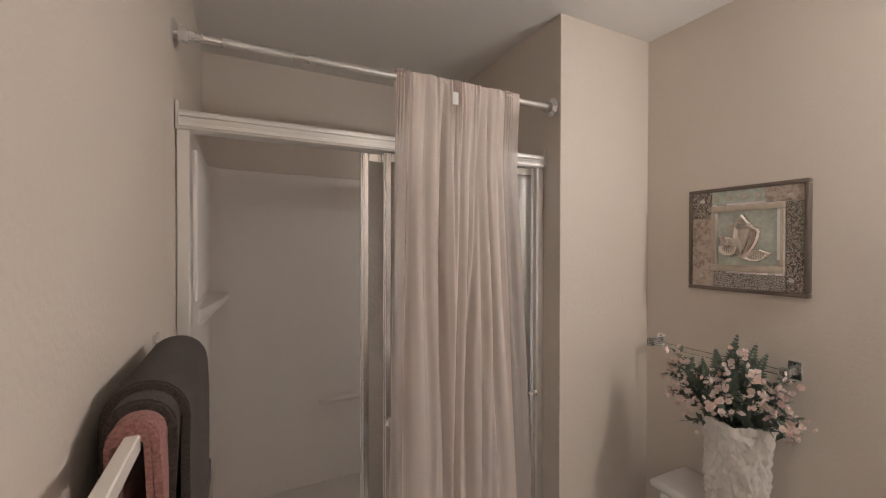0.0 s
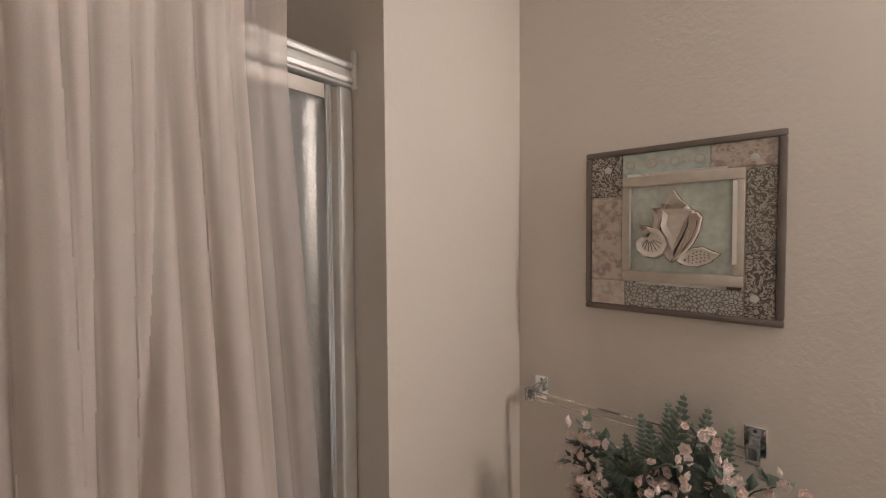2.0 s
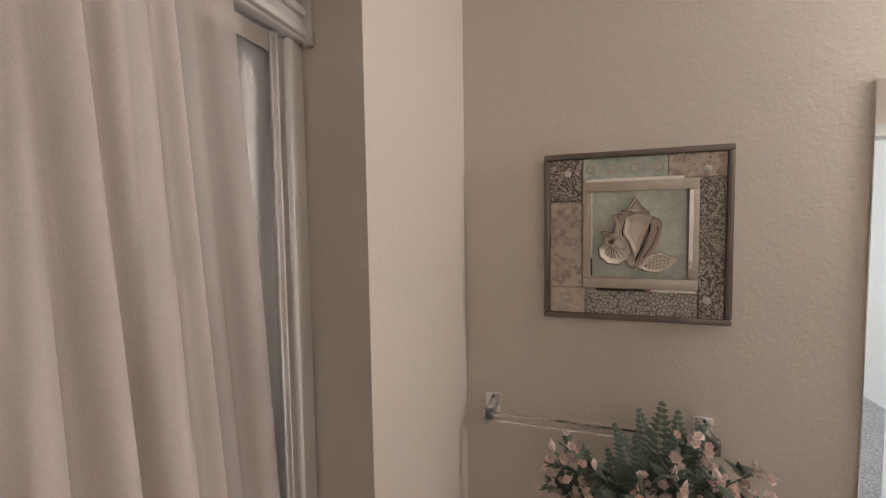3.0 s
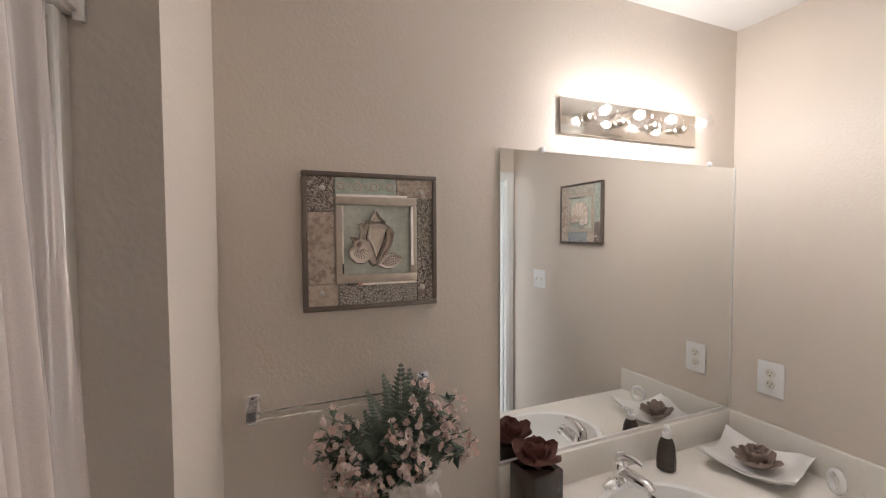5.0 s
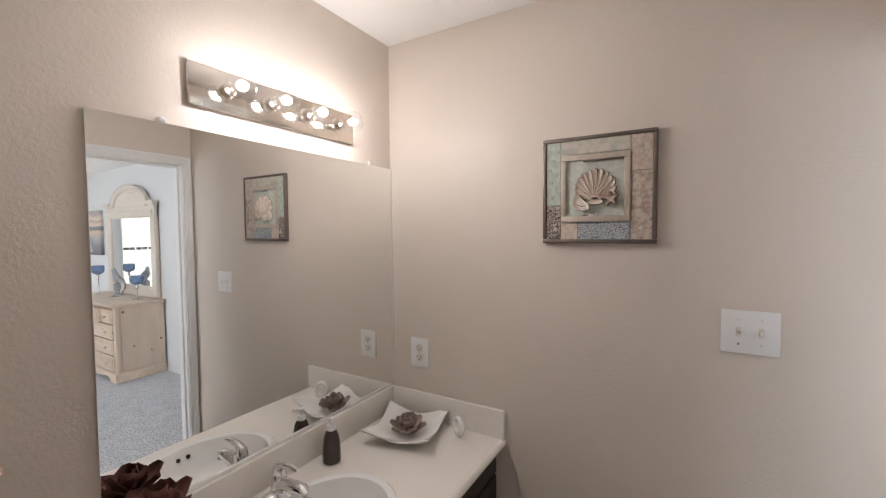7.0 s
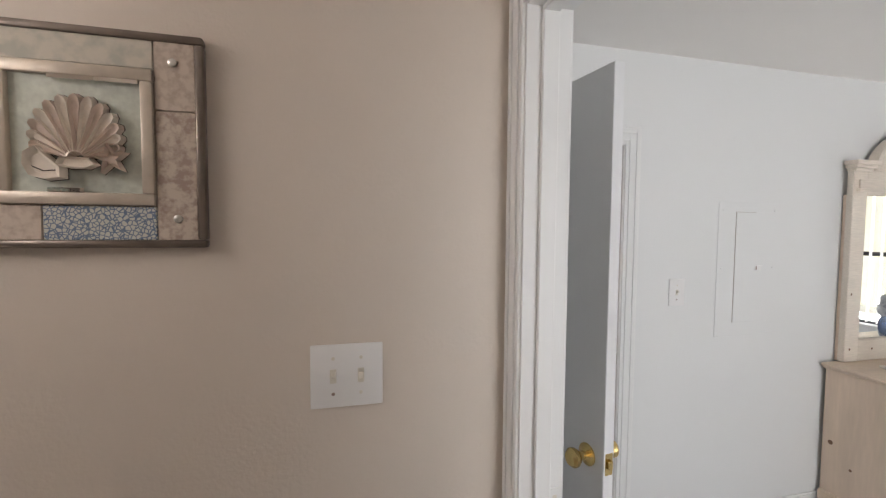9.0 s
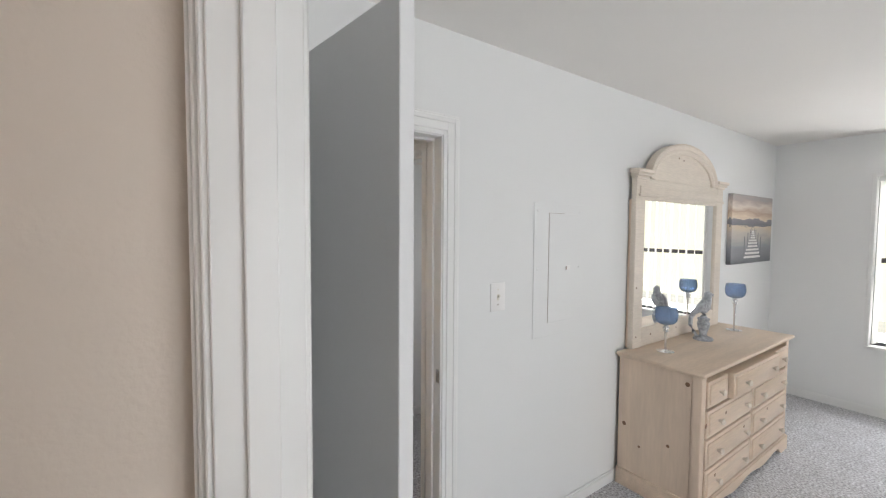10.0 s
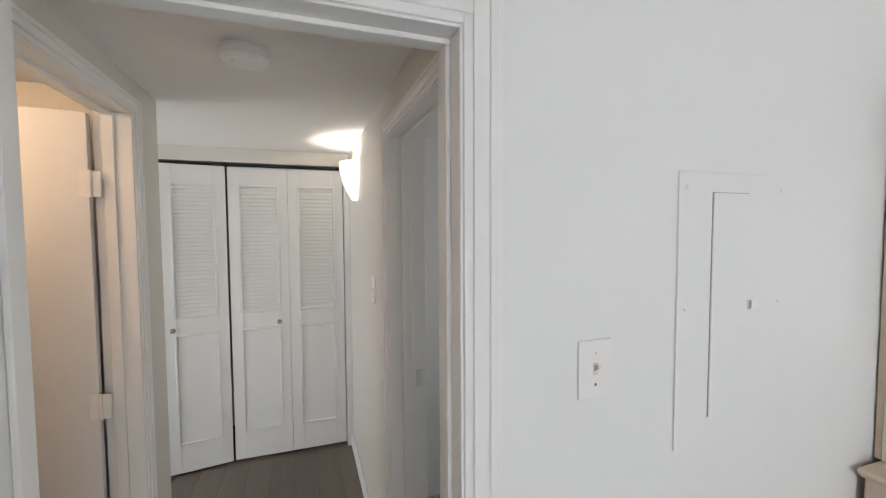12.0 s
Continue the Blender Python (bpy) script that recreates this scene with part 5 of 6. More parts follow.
cr.color_ramp.elements[1].color = (0.42, 0.40, 0.40, 1)
for pos, c in ((0.25, (0.30, 0.31, 0.33, 1)), (0.45, (0.55, 0.50, 0.45, 1)), (0.545, (0.66, 0.55, 0.42, 1)), (0.56, (0.20, 0.20, 0.22, 1)), (0.64, (0.28, 0.27, 0.29, 1)), (0.66, (0.78, 0.66, 0.52, 1)), (0.75, (0.55, 0.40, 0.31, 1)), (0.84, (0.74, 0.66, 0.58, 1)), (0.93, (0.50, 0.42, 0.39, 1))):
    e = cr.color_ramp.elements.new(pos)
    e.color = c
nt.links.new(cr.outputs[0], b.inputs["Base Color"])
block("canvas", M_CANVAS, canvas, CX0, CX1, YB + 0.0005, YB + 0.038, CZ0, CZ1, bev=0.003)
M_JET = mat("printed_jetty", (0.72, 0.71, 0.70), 0.75, vary=0.2, scale=30)
M_JETD = mat("printed_jetty_shade", (0.22, 0.22, 0.24), 0.75, vary=0.2, scale=30)
for k in range(11):
    f = (k / 10) ** 1.5
    hw, z = 0.028 + 0.17 * f, CZ0 + 0.285 - 0.24 * f
    block("jetty_plank", M_JET, canvas, -4.44 - hw, -4.44 + hw, YB + 0.038, YB + 0.0385, z, z + 0.008 + 0.012 * f)
for s in (-1, 1):
    for k in range(4):
        f = (k / 3) ** 1.5
        x = -4.44 + s * (0.035 + 0.16 * f)
        block("jetty_post", M_JETD, canvas, x - 0.004 - 0.006 * f, x + 0.004 + 0.006 * f, YB + 0.038, YB + 0.0387, CZ0 + 0.25 - 0.19 * f, CZ0 + 0.32 - 0.08 * f)

# breaker panel
bp = thing("breaker_panel", "wall-painted steel breaker panel cover with small latch", "breaker panel")
block("cover", M_BED, bp, -1.955, -1.551, YB + 0.0005, YB + 0.004, 1.041, 1.762, bev=0.002)
bm = bmesh.new()
box(bm, -1.90, -1.668, YB + 0.004, YB + 0.007, 1.115, 1.708, bev=0.001)
dd = part("door", bm, M_BED, bp)
block("door_gap", M_TAUPE, bp, -1.668, -1.6655, YB + 0.004, YB + 0.0046, 1.115, 1.7095)
block("door_gap", M_TAUPE, bp, -1.80, -1.668, YB + 0.004, YB + 0.0046, 1.708, 1.7095)
block("latch", M_PLASTIC, dd, -1.845, -1.803, YB + 0.007, YB + 0.0105, 1.395, 1.421, bev=0.001)
block("latch_slot", M_TAUPE, dd, -1.813, -1.806, YB + 0.010, YB + 0.0112, 1.397, 1.419)
for x in (-1.93, -1.58):
    for z in (1.41, 1.72):
        bm = bmesh.new()
        lathe(bm, [(0.006, 0.0), (0.005, 0.002), (0.001, 0.0025)], 10, Matrix.Translation((x, YB + 0.004, z)) @ Matrix.Rotation(radians(-90), 4, "X"))
        part("screw", bm, M_BED, bp)

# window, blinds, outside
M_ALU = mat("dark_bronze_aluminium", (0.10, 0.10, 0.105), 0.45, 0.6, vary=0.1)
win = tagged(new("window_1"), "aluminium sash window with white sill and vertical blinds", "window", kind="structure")
bm = bmesh.new()
xo = XWIN - 0.13
for a in ((WY0, WY0 + 0.035, WZ0, WZ1), (WY1 - 0.035, WY1, WZ0, WZ1), (WY0 + 0.035, WY1 - 0.035, WZ0, WZ0 + 0.035), (WY0 + 0.035, WY1 - 0.035, WZ1 - 0.035, WZ1)):
    box(bm, xo - 0.02, xo + 0.03, *a, bev=0.002)
part("window_frame", bm, M_ALU, win, "dark aluminium window frame")
block("meeting_rail", M_ALU, win, xo - 0.012, xo + 0.034, WY0 + 0.035, WY1 - 0.035, 1.345, 1.39, bev=0.003)
for z0, z1 in ((WZ0 + 0.035, 1.345), (1.39, WZ1 - 0.035)):
    pane = block("pane", M_CLEAR, win, xo + 0.004, xo + 0.008, WY0 + 0.035, WY1 - 0.035, z0, z1)
    pane.visible_shadow = False
block("window_sill", M_TRIM, win, XWIN - 0.10, XWIN + 0.012, WY0 - 0.012, WY1 + 0.012, WZ0 - 0.012, WZ0 + 0.010, bev=0.003)
for y0, y1, z0, z1 in ((WY0 - 0.012, WY0 + 0.014, WZ0 + 0.01, WZ1 + 0.012), (WY1 - 0.014, WY1 + 0.012, WZ0 + 0.01, WZ1 + 0.012), (WY0 + 0.014, WY1 - 0.014, WZ1 - 0.014, WZ1 + 0.012)):
    block("liner", M_TRIM, win, XWIN - 0.10, XWIN + 0.008, y0, y1, z0, z1, bev=0.002)

M_SLAT = mat("white_vinyl_slat", (0.88, 0.87, 0.85), 0.45, vary=0.02, scale=6)
ntm = M_SLAT.node_tree
trl = ntm.nodes.new("ShaderNodeBsdfTranslucent")
trl.inputs[0].default_value = (0.93, 0.92, 0.89, 1)
mxs = ntm.nodes.new("ShaderNodeMixShader")
mxs.inputs[0].default_value = 0.55
ntm.links.new(ntm.nodes["Principled BSDF"].outputs[0], mxs.inputs[1])
ntm.links.new(trl.outputs[0], mxs.inputs[2])
ntm.links.new(mxs.outputs[0], ntm.nodes["Material Output"].inputs[0])
blind = thing("vertical_blind", "white vertical blind with slats turned open", "blind")
block("head_rail", M_TRIM, blind, XWIN - 0.075, XWIN - 0.035, WY0 + 0.016, WY1 - 0.016, WZ1 - 0.055, WZ1 - 0.016, bev=0.003)
slat = None
y = WY0 + 0.04
while y < WY1 - 0.05:
    if slat is None:
        bm = bmesh.new()
        rows = []
        for k in range(9):
            q = k / 8 * 2 - 1
            rows.append([Vector((0.044 * q, 0.004 * (1 - q * q) + e, z)) for z, e in ((WZ0 + 0.03, 0), (WZ1 - 0.056, 0), (WZ1 - 0.056, 0.001), (WZ0 + 0.03, 0.001))])
        rings_mesh(bm, rows)
        slat = part("slat", bm, M_SLAT, blind, m=pose(XWIN - 0.055, y, 0, 0, 0, -14))
    else:
        o = new("slat", slat.data)
        o.parent = blind
        o.matrix_basis = pose(XWIN - 0.055, y, 0, 0, 0, -14 + 4 * math.sin(y * 37))
    y += 0.092

structure("ground", [(-400, -5.36, -300, 300, -0.6, -0.35)], mat("pale_concrete", (0.72, 0.70, 0.64), 0.9, vary=0.1), "pale sunlit concrete outside the window", "ground")
# plain backdrop; its emission stands in for sunlight that doesn't reach it
M_OUT = mat("glowing_backdrop", (1.0, 0.94, 0.77), 0.9, vary=0.03, scale=1, emit=0.60)
bd = structure("backdrop", [(-13.2, -13.0, -14, 14, -0.35, 7.0)], M_OUT, "plain cream backdrop glowing in place of the bright outdoors", "backdrop")

area("window_ground_light", look((XWIN - 0.75, (WY0 + WY1) / 2, 0.25), (-2.2, (WY0 + WY1) / 2, 2.9)), 1.8, 0.8, 62.0, WINDOW_COL)
area("window_daylight", look((XWIN - 0.85, (WY0 + WY1) / 2, 2.95), (-2.6, (WY0 + WY1) / 2, 0.3)), 1.6, 1.0, WINDOW_W, WINDOW_COL)

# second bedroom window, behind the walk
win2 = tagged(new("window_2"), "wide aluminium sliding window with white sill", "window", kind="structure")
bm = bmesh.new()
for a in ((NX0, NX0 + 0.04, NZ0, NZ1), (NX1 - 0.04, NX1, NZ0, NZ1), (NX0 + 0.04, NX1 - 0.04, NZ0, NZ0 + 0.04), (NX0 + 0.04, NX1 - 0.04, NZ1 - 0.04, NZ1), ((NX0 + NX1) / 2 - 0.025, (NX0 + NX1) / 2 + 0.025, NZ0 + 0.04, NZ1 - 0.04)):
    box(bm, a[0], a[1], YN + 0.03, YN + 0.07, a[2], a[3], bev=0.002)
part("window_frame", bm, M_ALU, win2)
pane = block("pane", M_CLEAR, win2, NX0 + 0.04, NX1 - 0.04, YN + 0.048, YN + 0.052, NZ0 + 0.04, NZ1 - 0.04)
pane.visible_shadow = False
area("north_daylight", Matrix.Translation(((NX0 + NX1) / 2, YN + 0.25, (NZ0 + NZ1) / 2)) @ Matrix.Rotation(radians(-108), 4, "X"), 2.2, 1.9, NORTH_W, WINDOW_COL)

win3 = tagged(new("window_3"), "small window of the side room", "window", kind="structure")
bm = bmesh.new()
for a in ((-2.1, -2.06, 0.9, 1.9), (-1.24, -1.2, 0.9, 1.9), (-2.06, -1.24, 0.9, 0.94), (-2.06, -1.24, 1.86, 1.9)):
    box(bm, -2.57, -2.53, *a, bev=0.002)
part("window_frame", bm, M_ALU, win3)
area("side_daylight", Matrix.Translation((-2.75, -1.65, 1.4)) @ Matrix.Rotation(radians(-90), 4, "Y"), 0.95, 0.9, 5.5, WINDOW_COL)

# unseen fill lamp added beyond the hall's open end to brighten the hall
area("hall_end_fill", Matrix.Translation((1.6, -2.55, 1.15)) @ Matrix.Rotation(radians(90), 4, "Y"), 2.0, 1.2, 27.0, WINDOW_COL)

# ---- hall ----
M_BIF = mat("cream_white_door_paint", (0.78, 0.775, 0.75), 0.4, vary=0.02, scale=5, bump=0.06, bscale=70)
M_BKNOB = mat("antique_nickel", (0.36, 0.32, 0.26), 0.3, 0.9, vary=0.1)


def bifold_panel(w, h):
    p = thing("bifold_door", "white louvred bifold closet door panel", "closet door", group="bifold closet doors")
    s = 0.074
    bm = bmesh.new()
    for a in ((0.0, s, 0.0, h), (w - s, w, 0.0, h), (s, w - s, 0.0, 0.20), (s, w - s, h - 0.135, h), (s, w - s, 0.905, 1.04)):
        box(bm, a[0], a[1], -0.028, 0.0, a[2], a[3], bev=0.001)
    part("frame", bm, M_BIF, p)
    bm = bmesh.new()
    box(bm, s, w - s, -0.020, -0.003, 0.20, 0.905, bev=0.001)
    part("flat_panel", bm, M_BIF, p)
    bm = bmesh.new()
    for z0, z1 in ((0.20, 0.905), (1.04, h - 0.135)):
        for a in ((s - 0.014, s, z0 - 0.014, z1 + 0.014), (w - s, w - s + 0.014, z0 - 0.014, z1 + 0.014), (s, w - s, z0 - 0.014, z0), (s, w - s, z1, z1 + 0.014)):
            box(bm, a[0], a[1], -0.002, 0.007, a[2], a[3], bev=0.003)
    part("bead", bm, M_BIF, p)
    z = 1.055
    lv = None
    while z < h - 0.14:
        if lv is None:
            bm = bmesh.new()
            box(bm, s - 0.002, w - s + 0.002, -0.0185, 0.0185, -0.003, 0.003, bev=0.001)
            lv = part("louvre", bm, M_BIF, p, m=pose(0, -0.012, z, -70))
        else:
            o = new("louvre", lv.data)
            o.parent = p
            o.matrix_basis = pose(0, -0.012, z, -70)
        z += 0.0268
    return p


def door_knob(parent, x):
    bm = bmesh.new()
    lathe(bm, [(0.010, 0.0), (0.008, 0.012), (0.016, 0.020), (0.016, 0.028), (0.006, 0.034)], 16, Matrix.Translation((x, 0.0, 0.955)) @ Matrix.Rotation(radians(-90), 4, "X"))
    part("knob", bm, M_BKNOB, parent, "small antique nickel knob")


BW, BH = 0.376, 2.026
YD = YH - 0.03
p1 = bifold_panel(BW, BH)
p1.matrix_basis = pose(-0.942, YD, 0.018)
p2 = copy_thing(p1, pose(-0.942 + BW + 0.002, YD, 0.018))
door_knob(p2, 0.070)
p3 = copy_thing(p1, pose(-0.942 + 2 * BW + 0.014, YD + 0.005, 0.018, 0, 0, 9))
door_knob(p3, BW - 0.055)
copy_thing(p1, pose(-0.942 + 3 * BW + 0.012, YD + 0.06, 0.018, 0, 0, -9))
structure("closet_track", [(-0.948, 0.6, YH - 0.055, YH - 0.008, 2.052, 2.063)], M_DARK, "dark closet door track", "trim")
structure("trim_closet", [(-0.989, -0.948, YH - 0.09, YH + 0.006, 0, 2.06)], M_TRIM, "white painted closet door track and jamb", "trim")

sm = thing("smoke_detector", "white round smoke detector on the hall ceiling", "smoke detector", pose(-0.505, -1.50, ZH))
bm = bmesh.new()
lathe(bm, [(0.070, -0.0005), (0.072, -0.012), (0.069, -0.014), (0.068, -0.030), (0.058, -0.040), (0.02, -0.043)], 36)
part("housing", bm, M_PLASTIC, sm)
bm = bmesh.new()
lathe(bm, [(0.006, -0.0435), (0.006, -0.041)], 10, Matrix.Translation((0.03, 0.02, 0)))
part("indicator", bm, M_IVORY, sm)

M_SHADE = mat("lit_frosted_glass_shade", (1.0, 0.90, 0.74), 0.4, emit=1.6, vary=0.02)
sc = thing("wall_sconce", "white half-round glass wall sconce, lit", "wall lamp", pose(-0.99, -2.72, 0))
bm = bmesh.new()
rows = []
for k in range(13):
    s = k / 12
    z = 1.80 + 0.235 * s
    r = 0.028 + 0.095 * math.sin(s * math.pi / 2) ** 0.8
    rows.append([Vector((0.002 + r * 0.85 * math.sin(a), r * math.cos(a), z)) for a in (math.pi * q / 18 for q in range(19))])
vv = [[bm.verts.new(p) for p in r] for r in rows]
for a, c in zip(vv, vv[1:]):
    for q in range(18):
        bm.faces.new((a[q], a[q + 1], c[q + 1], c[q]))
bm.faces.new(vv[0])
shade = part("shade", bm, M_SHADE, sc, "frosted glass shade glowing warm")
md = shade.modifiers.new("thick", "SOLIDIFY")
md.thickness = 0.003
block("back_plate", M_PLASTIC, sc, 0.0005, 0.006, -0.05, 0.05, 1.84, 2.0, bev=0.002)
bulb("sconce_lamp", -0.93, -2.72, 1.985, 8.0, (1.0, 0.93, 0.83), 0.025)

lt = thing("ceiling_light", "round ceiling light of the side bathroom", "ceiling light", pose(0.45, -1.42, ZH))
bm = bmesh.new()
lathe(bm, [(0.12, -0.0005), (0.12, -0.02), (0.10, -0.06), (0.03, -0.08)], 28)
part("diffuser", bm, mat("lit_opal_glass", (1.0, 0.80, 0.58), 0.4, emit=2.0), lt)
bulb("side_bath_lamp", 0.45, -1.42, ZH - 0.14, 6.5, (1.0, 0.70, 0.45), 0.06)
structure("ceiling_warm_room", [(-0.09, 1.0, -2.14, -1.0, ZH + 0.1, ZH + 0.12)], M_CEIL, "ceiling over the side bathroom", "ceiling")

# ---- pictures with shell relief ----
M_PFRAME = mat("pewter_frame", (0.20, 0.165, 0.14), 0.35, 0.6, vary=0.25, scale=30)
M_PGOLD = mat("champagne_frame", (0.54, 0.47, 0.39), 0.4, 0.3, vary=0.2, scale=40)
M_TEAL = mat("aqua_wash", (0.57, 0.60, 0.53), 0.6, vary=0.22, scale=18, grain=0.1, gscale=80)
M_SHELL = mat("cream_shell_relief", (0.75, 0.67, 0.58), 0.5, vary=0.15, scale=60)
M_LIP = mat("rose_shell_relief", (0.66, 0.54, 0.46), 0.45, vary=0.15, scale=50)
M_SAGE = mat("sage_stamp", (0.30, 0.33, 0.28), 0.6)
M_LINE = mat("dark_umber_line", (0.06, 0.04, 0.03), 0.6)
M_DISC = mat("silver_stud", (0.62, 0.60, 0.56), 0.3, 0.8)


def figured(name, c1, c2, sc, kind="V"):
    m = bpy.data.materials.new(name)
    m.use_nodes = True
    nt = m.node_tree
    b = nt.nodes["Principled BSDF"]
    b.inputs["Roughness"].default_value = 0.6
    co = nt.nodes.new("ShaderNodeTexCoord")
    if kind == "V":
        tx = nt.nodes.new("ShaderNodeTexVoronoi")
        tx.inputs["Scale"].default_value = sc
        tx.feature = "DISTANCE_TO_EDGE"
        hi = 0.12
    elif kind == "W":
        tx = nt.nodes.new("ShaderNodeTexNoise")
        tx.inputs["Scale"].default_value, tx.inputs["Distortion"].default_value, tx.inputs["Detail"].default_value = sc * 1.6, 3.5, 0.5
        hi = 0.56
    else:
        tx = nt.nodes.new("ShaderNodeTexNoise")
        tx.inputs["Scale"].default_value = sc
        hi = 0.6
    nt.links.new(co.outputs["Object"], tx.inputs["Vector"])
    r = nt.nodes.new("ShaderNodeValToRGB")
    r.color_ramp.elements[0].color, r.color_ramp.elements[1].color = (*c1, 1), (*c2, 1)
    r.color_ramp.elements[0].position, r.color_ramp.elements[1].position = hi * (0.84 if kind == "W" else 0.6), hi
    nt.links.new(tx.outputs[0], r.inputs[0])
    nt.links.new(r.outputs[0], b.inputs["Base Color"])
    return m


F_DAM = figured("damask_dark", (0.10, 0.078, 0.07), (0.46, 0.40, 0.34), 42, "W")
F_PEB = figured("pebble_print", (0.15, 0.135, 0.13), (0.50, 0.46, 0.40), 130, "V")
F_ROSE = figured("faded_rose_print", (0.36, 0.27, 0.22), (0.58, 0.50, 0.42), 75, "N")
F_AQUA = figured("aqua_print", (0.40, 0.47, 0.41), (0.54, 0.58, 0.51), 45, "N")
F_SAGE = figured("sage_print", (0.44, 0.43, 0.37), (0.58, 0.53, 0.45), 40, "N")
F_OLIVE = figured("olive_scroll_print", (0.13, 0.11, 0.09), (0.42, 0.38, 0.31), 50, "W")
F_BLUE = figured("blue_lattice_print", (0.14, 0.19, 0.28), (0.55, 0.55, 0.50), 140, "V")
F_TAN = figured("tan_print", (0.46, 0.37, 0.30), (0.60, 0.51, 0.43), 70, "N")


def relief(bm, outline, d0, d1, inset=0.8):
    """A low relief: an outline raised and rounded inwards, facing -y."""
    c = Vector((sum(p[0] for p in outline) / len(outline), sum(p[1] for p in outline) / len(outline)))
    rings = []
    for f, d in ((1.0, d0), (1.0, (d0 + d1) * 0.4), (0.92, (d0 + d1) * 0.75), (inset, d1)):
        rings.append([Vector((c.x + (x - c.x) * f, -d, c.y + (z - c.y) * f)) for x, z in outline])
    rings_mesh(bm, rings)


def picture(label, m, w, h, patches, shells, inner, field, slivers):
    """Picture in the local x-z plane about its centre, facing -y. The inner frame and field sit off centre."""
    p = thing("picture", label, "picture", m)
    bm = bmesh.new()
    f = 0.014
    for a in ((-w / 2, w / 2, h / 2 - f, h / 2), (-w / 2, w / 2, -h / 2, -h / 2 + f), (-w / 2, -w / 2 + f, -h / 2 + f, h / 2 - f), (w / 2 - f, w / 2, -h / 2 + f, h / 2 - f)):
        box(bm, a[0], a[1], -0.024, -0.0005, a[2], a[3], bev=0.004, seg=2)
    part("outer_frame", bm, M_PFRAME, p, "pewter outer frame")
    block("backing", M_PGOLD, p, -w / 2 + f, w / 2 - f, -0.014, -0.001, -h / 2 + f, h / 2 - f)
    W2, H2 = w / 2 - f, h / 2 - f
    for x0, x1, z0, z1, mm in patches:
        block("border_patch", mm, p, x0 * W2, x1 * W2, -0.020, -0.014, z0 * H2, z1 * H2, bev=0.0012)
    ix0, ix1, iz0, iz1 = inner
    fx0, fx1, fz0, fz1 = field
    bm = bmesh.new()
    for x0, x1, z0, z1 in ((ix0, ix1, fz1, iz1), (ix0, ix1, iz0, fz0), (ix0, fx0, fz0, fz1), (fx1, ix1, fz0, fz1)):
        box(bm, x0 * W2, x1 * W2, -0.027, -0.014, z0 * H2, z1 * H2, bev=0.003, seg=2)
    part("inner_frame", bm, M_PGOLD, p, "champagne inner frame")
    block("field", M_TEAL, p, fx0 * W2, fx1 * W2, -0.017, -0.014, fz0 * H2, fz1 * H2)
    for x0, x1, z0, z1 in slivers:
        block("mirror_sliver", M_MIRROR, p, x0 * W2, x1 * W2, -0.0275 if ix0 < (x0 + x1) / 2 < ix1 and iz0 < (z0 + z1) / 2 < iz1 else -0.0215, -0.0165, z0 * H2, z1 * H2, label="thin mirror sliver")
    for x, z in ((-0.80, -0.80), (0.82, -0.78), (-0.78, 0.82), (0.80, 0.80)):
        bm = bmesh.new()
        lathe(bm, [(0.0075, 0.0), (0.0075, 0.003), (0.004, 0.005)], 16, Matrix.Translation((x * W2, -0.020, z * H2)) @ Matrix.Rotation(radians(90), 4, "X"))
        part("stud", bm, M_DISC, p)
    shells(p, ((fx0 + fx1) / 2 * W2, (fz0 + fz1) / 2 * H2), (fx1 - fx0) / 2 * W2, (fz1 - fz0) / 2 * H2)
    return p


def raised(name, p, outline, mm, d0=0.017, d1=0.024, inset=0.8):
    bm = bmesh.new()
    relief(bm, outline, d0, d1, inset)
    ob = part(name, bm, mm, p)
    bm = bmesh.new()
    tube(bm, [(x, -d0 - 0.0006, z) for x, z in outline + outline[:1]], 0.0011, 5)
    part("outline", bm, M_LINE, ob)
    return ob


def stroke(p, pts, d=0.0245, r=0.0011):
    bm = bmesh.new()
    tube(bm, [(x, -d, z) for x, z in pts], r, 6)
    part("drawn_line", bm, M_LINE, p)


def placed(c, a, b, pts):
    return [(c[0] + x * a, c[1] + z * b) for x, z in pts]


